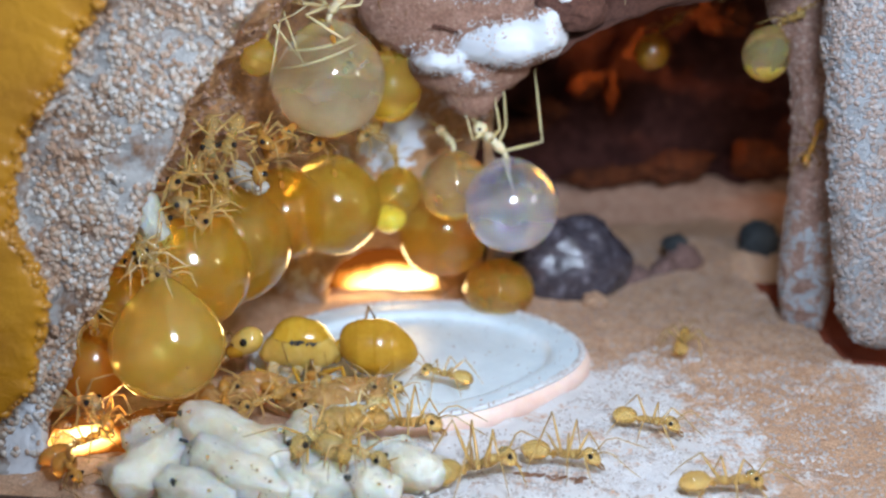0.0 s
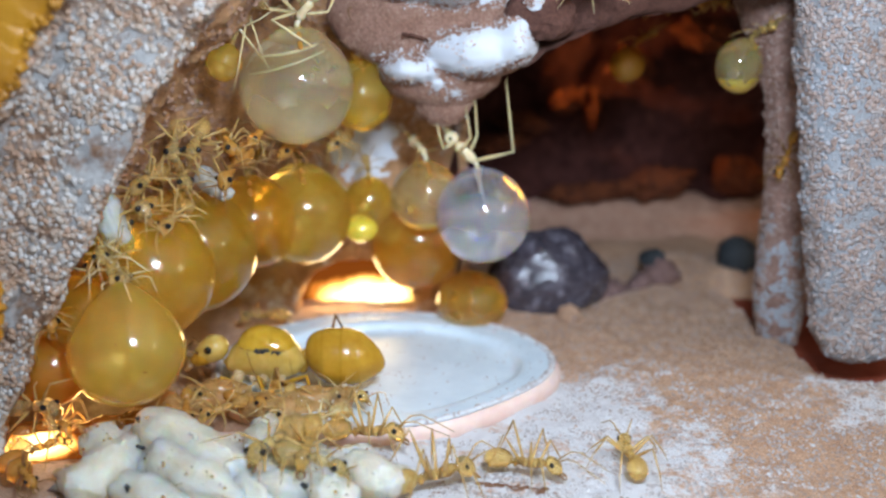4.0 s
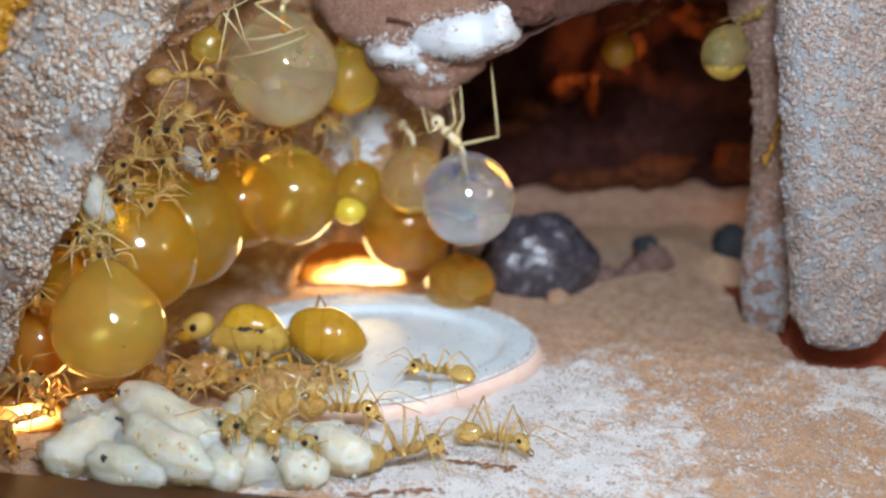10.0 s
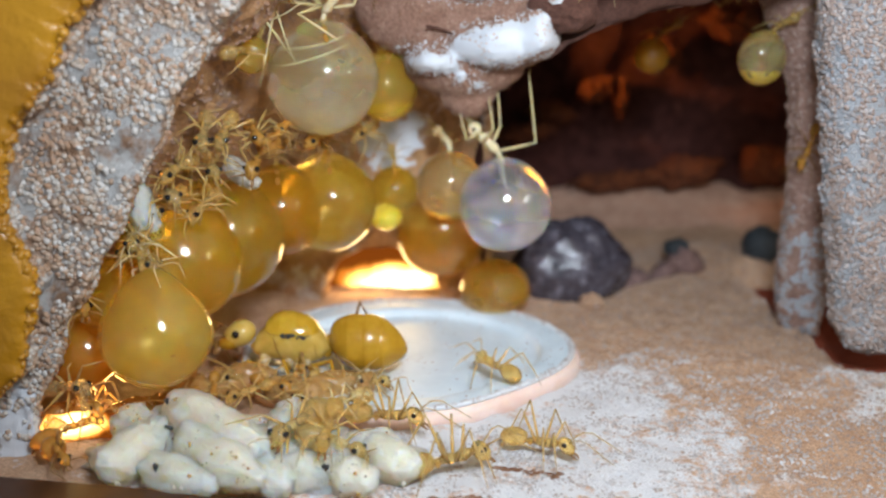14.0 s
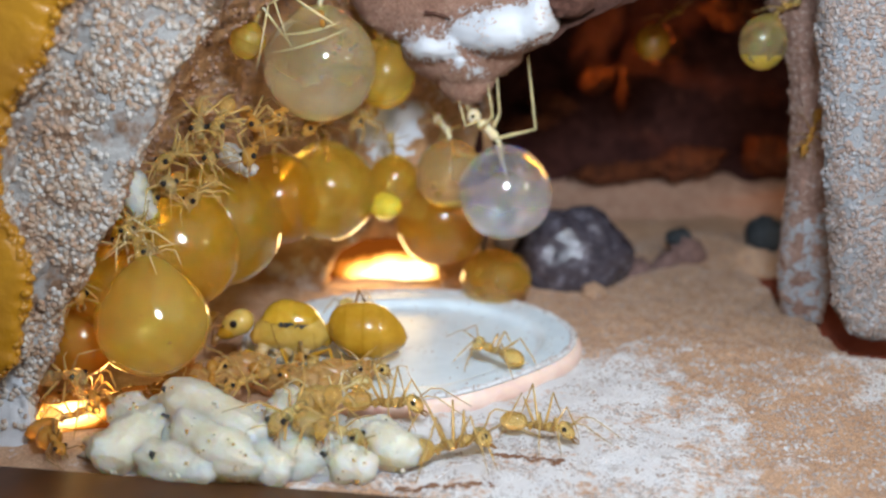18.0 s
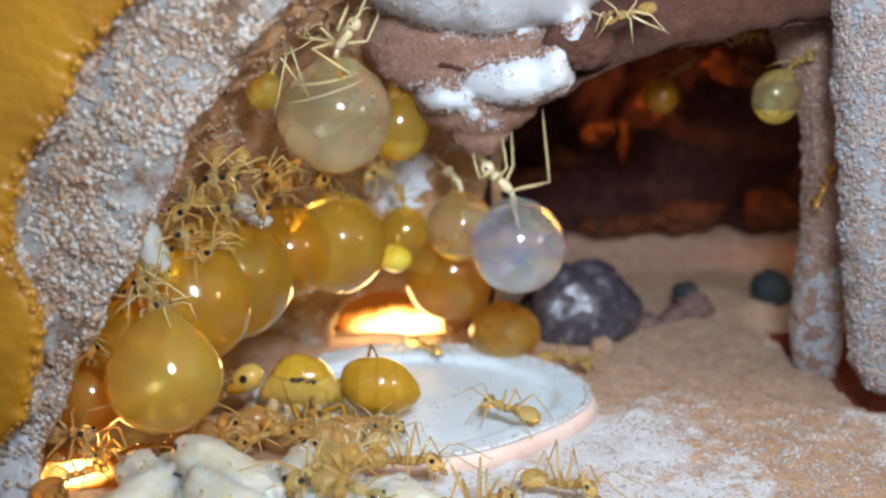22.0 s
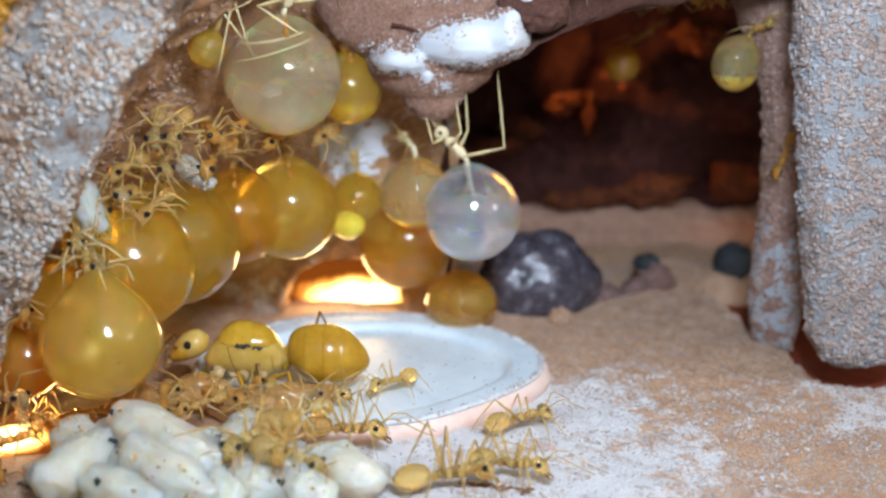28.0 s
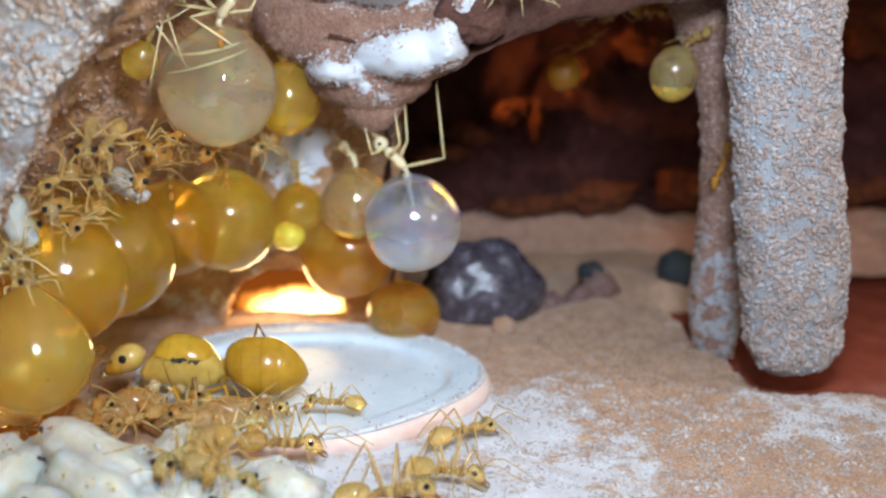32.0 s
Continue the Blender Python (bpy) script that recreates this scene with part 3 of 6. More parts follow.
# white patches: x, z, half width, half height, slant
CRUSTS = [(2.6, 21.5, 3.4, 1.3, 0.2), (5.1, 22.3, 0.85, 1.25, 0.0), (6.15, 24.1, 0.4, 1.2, 0.55), (6.25, 21.4, 0.28, 0.95, 0.0), (-1.7, 20.35, 1.5, 0.62, 0.0), (0.2, 19.3, 0.42, 0.36, 0.0), (1.3, 18.7, 0.22, 0.18, 0.0), (-0.5, 20.0, 0.7, 0.4, 0.1)]


def stand_out(x, z):
    total = 0.0
    for cx, cz, w, h, out in LOBES:
        k = 1 - ((x - cx) / w) ** 2 - ((z - cz) / h) ** 2
        total += (out * math.sqrt(k)) ** 5 if k > 0 else 0.0
    return total ** 0.2


def crust_at(x, z):
    """How far inside a white patch a place lies, uneven along its edge."""
    best = (z - 24.35 - 0.034 * (x - 1.1) ** 2) * 0.9 if abs(x) < 8.2 else -9
    for cx, cz, w, h, slant in CRUSTS:
        dx, dz = x - cx, z - cz
        dx, dz = (dx + slant * dz, dz - slant * dx) if w > h else (dx - slant * dz, dz)
        best = max(best, (1 - math.hypot(dx / w, dz / h)) * min(w, h))
    p = Vector((x, 0, z))
    return best + 0.22 * noise.noise(p * 1.3) + 0.18 * noise.noise(p * 3.1) + 0.14 * noise.noise(p * 7.0)


xs_b, zs_b = np.linspace(-8, 9.2, 152), np.linspace(15.4, 31.4, 142)
grid, crusted = [], {}
for z in zs_b:
    row = []
    for x in xs_b:
        wx = x + 0.35 * noise.noise(Vector((x * 0.5, 3, z * 0.5)))
        wz = z + 0.30 * noise.noise(Vector((x * 0.45, 8, z * 0.45))) + 0.08 * noise.noise(Vector((x * 1.6, 1, z * 1.6)))
        h = stand_out(wx, wz)
        c = crust_at(x, z)
        lift = 0.16 * max(0.0, min(1.0, c / 0.3)) + rough((x, 0, z), 0.05, 1.9) + (0.05 * noise.noise(Vector((x * 6, 0, z * 6))) if c < 0.15 else 0.02 * noise.noise(Vector((x * 5, 0, z * 5))))
        row.append((Vector((x, 1.2 - h - (lift if h > 0.4 else 0), z)), h, c))
    grid.append(row)
verts, faces, marks = [], [], []
nx = len(xs_b)
for side in (0, 1):
    verts += [p if side == 0 else Vector((p.x, 1.2 + 0.6 * (1.2 - p.y), p.z)) for row in grid for p, h, c in row]
for j in range(len(zs_b) - 1):
    for i in range(nx - 1):
        corner = (grid[j][i], grid[j][i + 1], grid[j + 1][i + 1], grid[j + 1][i])
        if max(q[1] for q in corner) > 0:
            k = [j * nx + i, j * nx + i + 1, (j + 1) * nx + i + 1, (j + 1) * nx + i]
            faces.append(k), marks.append(int(sum(q[2] for q in corner) > 0))
            faces.append([v + nx * len(zs_b) for v in k[::-1]]), marks.append(0)
me = bpy.data.meshes.new("ceiling_boss")
me.from_pydata([v * U for v in verts], [], faces)
me.materials.append(M_CEIL), me.materials.append(M_LEDGE)
for p, m in zip(me.polygons, marks):
    p.use_smooth, p.material_index = True, m
boss = tagged(new("ceiling_boss", me), "brown plaster boss hanging from the ceiling, crusted white", "ceiling ledge", kind="structure")
edge = lambda c, lo, hi: lo < crust_at(c.x, c.z) < hi
grains("boss_crust", boss, 1500, 0.11, M_GRAIN_W, lambda c, n: n.y < -0.1 and edge(c, -0.45, 0.12), 20, "white crumbs along the crust on the plaster boss")
grains("crust_speck", boss, 420, 0.10, M_GRAIN_L, lambda c, n: n.y < -0.1 and edge(c, 0.25, 3.0) and noise.noise(c * 0.9) > 0.1, 24, "tan specks in the white crust")
grains("boss_grain", boss, 1500, 0.10, M_GRAIN_H, lambda c, n: n.y < 0.0 and edge(c, -9, -0.3), 30, "tan grains on the brown plaster boss")
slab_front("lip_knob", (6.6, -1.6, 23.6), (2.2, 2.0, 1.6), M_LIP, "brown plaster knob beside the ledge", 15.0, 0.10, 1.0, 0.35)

def pillar(name, spine, widths, material, label, seed):
    """A hanging plaster pillar: rounded-square section swept along an upright line."""
    rows = []
    for j in range(121):
        s = j / 120
        c = along(spine, s)
        w = along([(a, b, 0) for a, b in widths], s)
        row = []
        for i in range(49):
            q = 2 * math.pi * i / 48
            cx, sy = math.cos(q), math.sin(q)
            p = Vector((c.x + w.x * math.copysign(abs(cx) ** 0.7, cx), c.y + w.y * math.copysign(abs(sy) ** 0.7, sy), c.z))
            d = rough(p + Vector((seed, 0, 0)), 0.28, 0.5) if i not in (0, 48) else rough(Vector((c.x + w.x, c.y, c.z)) + Vector((seed, 0, 0)), 0.28, 0.5)
            row.append(p + Vector((cx, sy, 0)) * d)
        rows.append(row)
    bm = sheet(rows)
    bmesh.ops.remove_doubles(bm, verts=bm.verts, dist=0.01)
    bmesh.ops.recalc_face_normals(bm, faces=bm.faces)
    return tagged(part(name, bm, material, None, label), category="pillar", kind="structure")


pil_a = pillar("pillar_front", [(28.1, -3, 0.95), (28.1, -3, 1.15), (28.2, -3, 1.7), (28.2, -3, 3), (28.0, -3, 6), (27.5, -3, 10), (26.5, -3, 16), (25.7, -3, 22), (25.2, -3, 28), (24.9, -3, 36)], [(0.2, 0.2), (1.3, 0.9), (2.2, 1.5), (2.9, 1.9), (3.3, 2.2), (3.35, 2.3), (3.15, 2.3), (3.3, 2.4), (3.4, 2.5), (3.6, 2.6)], M_FACE, "white grainy plaster pillar hanging over the red sheet", 3.0)
pil_b = pillar("pillar_rear", [(25.6, 4.5, -0.6), (25.5, 4.5, 0.4), (25.4, 4.5, 2), (25.3, 4.5, 5), (25.5, 4.5, 10), (25.2, 4.5, 15), (24.6, 4.5, 19), (23.8, 4.5, 22), (23.2, 4.5, 25), (22.0, 4.5, 30)], [(1.2, 1.0), (1.5, 1.3), (1.75, 1.5), (1.8, 1.6), (1.7, 1.6), (1.5, 1.6), (1.6, 1.7), (2.2, 2.0), (3.0, 2.4), (4.5, 3.0)], M_REAR, "thin brown plaster pillar joined to the ceiling", 11.0)
pil_b.data.materials.append(M_FACE)
for p in pil_b.data.polygons:
    if p.center.z < (9 + 3 * noise.noise(p.center / U * 0.5)) * U and noise.noise(p.center / U * 1.1) > -0.12:
        p.material_index = 1
front = lambda c, n: n.y < 0.35 and c.z < 34
grains("pale_pillar_grain", pil_a, 3400, 0.21, M_GRAIN_P, front, 40, "white grains on the front pillar")
grains("tan_pillar_grain", pil_a, 10500, 0.20, M_GRAIN_K, lambda c, n: front(c, n) and noise.noise(c * 0.9 + Vector((5, 0, 0))) + 0.4 * noise.noise(c * 2.4) > -0.24, 41, "tan grains on the front pillar")
grains("rear_pillar_grain", pil_b, 4200, 0.15, M_GRAIN_R, front, 42, "tan grains on the rear pillar")

# A plaster bank added across the bay's back, standing in for floor in shade.
bank = sheet([[(4 + 84 * i / 100, 25.5 + 13 * j / 40 + 2.0 * noise.noise(Vector((i * 0.09, 0, 0))), -0.6 + 4.2 * (j / 40) ** 1.3 + rough((i * 0.8, j * 0.3, 3), 0.32, 0.35)) for i in range(101)] for j in range(41)])
tagged(part("bay_bank", bank, M_BANK, None, "reddish plaster bank added for the floor's fade at the back of the bay"), category="plaster bank", kind="structure")

# Ridges on the bay wall, their amber light put into the colour: place and half sizes.
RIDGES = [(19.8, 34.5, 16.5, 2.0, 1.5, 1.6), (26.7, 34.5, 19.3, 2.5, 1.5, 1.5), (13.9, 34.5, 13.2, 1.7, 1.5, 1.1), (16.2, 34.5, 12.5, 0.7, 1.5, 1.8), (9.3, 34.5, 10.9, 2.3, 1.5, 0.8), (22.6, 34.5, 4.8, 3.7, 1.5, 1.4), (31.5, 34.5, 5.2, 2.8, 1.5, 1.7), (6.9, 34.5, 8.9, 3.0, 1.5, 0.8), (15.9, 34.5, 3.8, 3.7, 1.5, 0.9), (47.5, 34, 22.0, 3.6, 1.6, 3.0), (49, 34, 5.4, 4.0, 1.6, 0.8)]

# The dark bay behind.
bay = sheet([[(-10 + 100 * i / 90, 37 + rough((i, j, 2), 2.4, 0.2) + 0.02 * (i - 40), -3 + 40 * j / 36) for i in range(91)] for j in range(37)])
tagged(part("bay_wall", bay, M_CAVE, None, "plaster wall at the back of the bay, coloured dark for its shade"), category="wall", kind="structure")
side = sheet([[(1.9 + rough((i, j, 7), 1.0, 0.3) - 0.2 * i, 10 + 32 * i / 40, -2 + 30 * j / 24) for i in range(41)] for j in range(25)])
tagged(part("bay_side", side, M_CAVE, None, "plaster side wall of the bay, coloured dark for its shade"), category="wall", kind="structure")
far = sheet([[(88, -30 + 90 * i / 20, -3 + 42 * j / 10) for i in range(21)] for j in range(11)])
tagged(part("bay_end", far, M_CAVE, None, "plaster end wall of the bay, coloured dark for its shade"), category="wall", kind="structure")

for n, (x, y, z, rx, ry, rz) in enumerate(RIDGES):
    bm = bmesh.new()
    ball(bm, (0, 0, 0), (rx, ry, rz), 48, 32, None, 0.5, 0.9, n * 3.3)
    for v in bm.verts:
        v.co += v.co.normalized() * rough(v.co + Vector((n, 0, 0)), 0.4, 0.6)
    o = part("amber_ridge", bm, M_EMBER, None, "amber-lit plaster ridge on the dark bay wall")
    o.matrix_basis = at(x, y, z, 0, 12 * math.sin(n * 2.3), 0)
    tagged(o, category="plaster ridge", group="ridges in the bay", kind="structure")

# Front pane's amber frame and the brown board under it.
rows = []
for j in range(16):
    a = j / 15
    row = []
    for i in range(181):
        s = i / 180
        o = along(OUTER, s)
        k = 0.35 * noise.noise(Vector((s * 70, 0, 0))) + 0.2 * noise.noise(Vector((s * 190, 4, 0)))
        e = Vector((-62, 3 + (o.y - 3) * 2.2))
        c = Vector((o.x + 0.1 + k, o.y + 0.2 * k)).lerp(e, a ** 2.2)
        z = 0.5 * max(0, noise.noise(Vector((c.x * 1.6, c.y * 1.6, 0)))) * math.exp(-a * 7)
        row.append((c.x, -17.7 - 0.9 * math.sin(min(1, a * 9) * 1.57) - z, c.y))
    rows.append(row)
tagged(part("amber_panel", sheet(rows), M_AMBER, None, "amber yellow plastic sheet with a bumpy melted edge"), category="panel", kind="structure")
grains("amber_bead", bpy.data.objects["amber_panel"], 420, 0.30, M_AMBER, lambda c, n: c.y > -18.3 and c.z < 34, 45, "melted amber beads along the panel's edge", "panel bead")
bm = bmesh.new()
bmesh.ops.create_cube(bm, size=1.0, matrix=Matrix.Translation((-33, -25.0, -2.75)) @ Matrix.Rotation(radians(-9), 4, "Z") @ Matrix.Diagonal((90, 14, 6.6, 1)))
bmesh.ops.bevel(bm, geom=bm.edges[:], offset=0.25, segments=3, affect="EDGES")
tagged(part("front_board", bm, M_BOARD, None, "dark brown board along the foot of the nest"), category="board", kind="structure")

sandy = lambda c, n: -6 < c.x < 38 and -23 < c.y < 24 and n.z > 0.6 and ((c.x + 3.4) / 11.8) ** 2 + ((c.y + 2.7) / 10.6) ** 2 > 1
grains("tan_sand", floor, 13000, 0.12, M_GRAIN_T, lambda c, n: sandy(c, n) and ((c.x - 6) ** 2 + (c.y + 16) ** 2 > 120 or noise.noise(c * 1.3) > 0.25), 50, "tan sand grains on the floor", "sand")
grains("white_sand", floor, 8000, 0.12, M_GRAIN_W, lambda c, n: sandy(c, n) and c.y < -3 + 5 * noise.noise(c * 0.25) and noise.noise(c * 0.7) > -0.1, 51, "white salt grains on the floor", "sand")


# ---- things ----
# Lamp gaps: glowing panes behind the openings.
def lamp_pane(x, y, z, w, h, turn, glow, label):
    bm = bmesh.new()
    bmesh.ops.create_grid(bm, x_segments=24, y_segments=10, size=0.5)
    for v in bm.verts:
        a, b = v.co.x, v.co.y
        v.co = Vector(((a * (1 - 0.3 * (b + 0.5)) + 0.12 * (b + 0.5)) * w + 0.15 * noise.noise(v.co * 5), 0.5 * noise.noise(v.co * 3), (b + 0.5) * h + 0.12 * noise.noise(v.co * 9)))
    bmesh.ops.solidify(bm, geom=bm.faces[:], thickness=0.3)
    o = part("lamp_pane", bm, glow, None, label)
    o.matrix_basis = at(x, y, z, 0, 0, turn)
    return tagged(o, category="lamp")


lamp_pane(-5.3, 12.6, -0.8, 14.0, 4.4, 0, M_FIRE, "glowing warm lamp behind the low gap in the wall")
lamp_pane(-22.5, -14.0, -0.7, 6.0, 2.3, 8, M_FIRE_B, "glowing warm lamp gap behind the brood")

# The dish.
dish = thing("feeding_dish", at(-3.4, -2.7, 0.0, 0, 0, 0), "shallow pearly grey dish on a pinkish base", "dish")


def dish_ring(r, z, n=96):
    out = []
    for k in range(n):
        q = 2 * math.pi * k / n
        turn = (q + math.pi) % (2 * math.pi) - math.pi
        point = 1 + 0.03 * max(0, math.cos(q)) ** 9 - 0.185 * math.exp(-((turn + 1.02) / 0.55) ** 2)
        out.append(Vector((11.0 * r * math.cos(q) * point, 9.7 * r * math.sin(q), z)))
    return out


def lathe_rings(rings, cap_first=False, cap_last=False):
    bm = bmesh.new()
    vs = [[bm.verts.new(p) for p in ring] for ring in rings]
    n = len(vs[0])
    for a, b in zip(vs, vs[1:]):
        for k in range(n):
            bm.faces.new((a[k], a[(k + 1) % n], b[(k + 1) % n], b[k]))
    if cap_first:
        bm.faces.new(vs[0][::-1])
    if cap_last:
        bm.faces.new(vs[-1])
    bmesh.ops.recalc_face_normals(bm, faces=bm.faces)
    return bm


part("bowl", lathe_rings([dish_ring(r, z) for r, z in [(0.03, 0.44), (0.3, 0.44), (0.6, 0.38), (0.70, 0.36), (0.75, 0.37), (0.77, 0.41), (0.785, 0.50), (0.798, 0.66), (0.81, 0.84), (0.825, 0.95), (0.85, 1.01), (0.90, 1.03), (0.94, 1.05), (0.97, 1.07), (0.985, 1.04), (0.98, 0.9), (0.9, 0.55), (0.7, 0.2), (0.03, 0.15)]], True, True), M_DISH, dish, "pearly grey concave bowl")
o = grains("dish_speck", dish.children[0], 260, 0.075, M_GRAIN_D, lambda c, n: n.z > 0.8, 61, "tiny dark specks in the dish", "specks")
o.matrix_basis = dish.matrix_basis
part("rim", lathe_rings([dish_ring(r, z) for r, z in [(0.975, 1.06), (0.985, 1.16), (1.0, 1.17), (1.015, 1.08), (1.01, 0.92), (0.98, 0.9), (0.975, 1.06)]]), M_DISHRIM, dish, "frosted chipped rim")
o = grains("rim_grain", dish.children[1], 700, 0.13, M_GRAIN_W, lambda c, n: n.z > -0.2, 60, "bright frosted grains on the dish rim", "dish rim")
o.matrix_basis = dish.matrix_basis
part("base", lathe_rings([dish_ring(r, z) for r, z in [(0.98, 0.92), (1.02, 0.88), (1.045, 0.5), (1.05, -0.6), (0.98, -0.6), (0.97, 0.5), (0.975, 0.92)]]), M_PLINTH, dish, "pale pink translucent base")

# Brown dirt trodden into thin lines on the floor.
M_DIRT = plaster("brown_dirt", (0.20, 0.10, 0.055), (0.34, 0.19, 0.11), (0.44, 0.30, 0.20), 0.6, 0.8, 4.0)
for n, line in enumerate(([(2.1, -17.3, 0), (3.6, -17.8, 0), (5.5, -18.8, 0)], [(-3.4, -21.4, 0), (-1.0, -21.3, 0), (1.7, -21.0, 0)])):
    rnd, bm = random.Random(80 + n), bmesh.new()
    for k in range(46):
        p = along(line, rnd.random())
        x, y = p.x + rnd.gauss(0, 0.16), p.y + rnd.gauss(0, 0.12)
        ball(bm, (x, y, floor_height(x, y) + 0.03), (rnd.uniform(0.06, 0.30), rnd.uniform(0.05, 0.14), rnd.uniform(0.04, 0.09)), 8, 6, (0, 0, rnd.uniform(-30, 30)), 0.3, 1.0, k)
    tagged(part("dirt_streak", bm, M_DIRT, None, "thin streak of brown dirt crumbs on the white crusted floor"), category="dirt", kind="stuff")

# Rock and stones.
bm = bmesh.new()
ball(bm, (0, 0, 0), (5.0, 4.0, 4.1), 64, 44, (0, 8, 20), 0.09, 1.0, 2.0)
for v in bm.verts:
    v.co += v.co.normalized() * rough(v.co, 0.16, 1.1)
o = part("dark_rock", bm, M_ROCK, None, "shiny black pitted rock with pale flecks")
o.matrix_basis = at(9.4, 12.6, 1.9)
tagged(o, category="rock")
for label, x, y, z, r, m, s in [("pinkish brown lumpy stone beside the black rock", 14.6, 13.6, -0.2, (2.3, 1.6, 1.5), M_STONE, 1), ("rounded mauve brown stone", 19.6, 16.8, 0.6, (2.1, 1.5, 1.4), M_STONE, 2), ("flat mauve stone between two others", 17.2, 15.4, 0.1, (1.9, 1.4, 0.9), M_STONE, 5), ("small pale stone at the rock's foot", 10.6, 8.6, 0.1, (1.3, 1.0, 0.8), M_FLOOR, 3), ("dark slate stone by the thin pillar", 27.0, 20.0, 1.2, (1.9, 1.5, 1.8), M_CHIP, 4)]:
    bm = bmesh.new()
    ball(bm, (0, 0, 0), r, 24, 16, (0, 10 * s, 30 * s), 0.28, 1.3, s * 2.7)
    o = part("stone", bm, m, None, label)
    o.matrix_basis = at(x, y, z)
    tagged(o, category="stone", group="stones on the floor")
bm = bmesh.new()
bmesh.ops.create_cube(bm, size=1.0, matrix=Matrix.Diagonal((2.0, 1.3, 1.35, 1)))
bmesh.ops.bevel(bm, geom=bm.edges[:], offset=0.25, segments=2, affect="EDGES")
bmesh.ops.subdivide_edges(bm, edges=bm.edges[:], cuts=2, use_grid_fill=True)
for v in bm.verts:
    v.co += v.co.normalized() * rough(v.co, 0.16, 0.9)
o = part("slate_chip", bm, M_CHIP, None, "dark blue grey slate chip lying on a stone")
o.matrix_basis = at(18.8, 16.9, 2.2, 8, -10, 14)
tagged(o, category="stone chip")


# ---- ants ----
LEG_ROOT = {"front": 0.25, "middle": 0.16, "rear": 0.09}
GAIT = {"walk": {"front": ((0.36, 0.20, 0.30), (0.58, 0.34, 0.0)), "middle": ((0.15, 0.26, 0.34), (0.12, 0.46, 0.0)), "rear": ((-0.10, 0.22, 0.38), (-0.36, 0.36, 0.0))},
        "stand": {"front": ((0.36, 0.18, 0.38), (0.50, 0.30, 0.0)), "middle": ((0.20, 0.22, 0.50), (0.24, 0.40, 0.0)), "rear": ((-0.05, 0.18, 0.58), (-0.26, 0.30, 0.0))},
        "crouch": {"front": ((0.36, 0.16, 0.22), (0.52, 0.22, 0.0)), "middle": ((0.14, 0.22, 0.26), (0.02, 0.34, 0.0)), "rear": ((-0.06, 0.2, 0.30), (-0.30, 0.24, 0.0))}}


def limbs(ob, gait, L, shell, thick=1.0):
    for side, sy in (("left", 1), ("right", -1)):
        for pair in ("front", "middle", "rear"):
            x0 = LEG_ROOT[pair]
            k, f = GAIT[gait][pair]
            bm = bmesh.new()
            root, knee, foot = Vector((0, 0, 0)), Vector((k[0] - x0, sy * (k[1] - 0.03), k[2] - 0.15)) * L, Vector((f[0] - x0, sy * (f[1] - 0.03), f[2] - 0.15)) * L
            shin = knee.lerp(foot, 0.62)
            shin += Vector((0, sy * 0.015, 0.01)) * L
            r = 0.0105 * L * thick
            tube(bm, [root, root.lerp(knee, 0.3), root.lerp(knee, 0.75), knee, knee.lerp(shin, 0.5), shin, shin.lerp(foot, 0.5), foot], [r * 1.7, r * 1.7, r * 1.3, r * 1.05, r * 1.0, r * 0.75, r * 0.5, r * 0.35], 6)
            leg = part("leg", bm, shell, ob)
            leg.location = Vector((x0, sy * 0.03, 0.15)) * L * U


def feelers(ob, L, shell, reach=1.0, lift=0.0, at_head=(0.47, 0.0, 0.22)):
    for sy in (1, -1):
        bm = bmesh.new()
        h = Vector(at_head) + Vector((0.0, sy * 0.035, 0.03))
        p = [(0, 0, 0), (0.10, sy * 0.065, 0.09 + lift), (0.16 * reach, sy * 0.095, 0.10 + lift), (0.30 * reach, sy * 0.125, 0.01 + lift), (0.42 * reach, sy * 0.135, -0.06 + lift)]
        tube(bm, [Vector(q) * L for q in p], [0.010 * L, 0.008 * L, 0.0075 * L, 0.007 * L, 0.005 * L], 5)
        part("antenna", bm, shell, ob).location = h * L * U


def head_of(ob, L, shell, c=(0.43, 0, 0.185), r=(0.12, 0.078, 0.082), turn=(0, 52, 0), eye=0.031):
    bm = bmesh.new()
    ball(bm, Vector(c) * L, Vector(r) * L, 20, 14, turn)
    head = part("head", bm, shell, ob)
    for sy in (1, -1):
        bm = bmesh.new()
        ball(bm, (Vector(c) + Vector((-0.005, sy * r[1] * 0.88, r[2] * 0.45))) * L, Vector((eye, eye * 0.55, eye)) * L, 12, 8)
        part("eye", bm, M_EYE, head, "black eye")
        bm = bmesh.new()
        m = Vector(c) + Vector((r[0] * 0.58, sy * 0.03, -r[2] * 0.98))
        tube(bm, [m * L, (m + Vector((0.05, sy * 0.012, -0.03))) * L, (m + Vector((0.075, -sy * 0.02, -0.055))) * L], [0.017 * L, 0.013 * L, 0.005 * L], 6)
        part("mandible", bm, M_LEG_DARK, head)
    return head


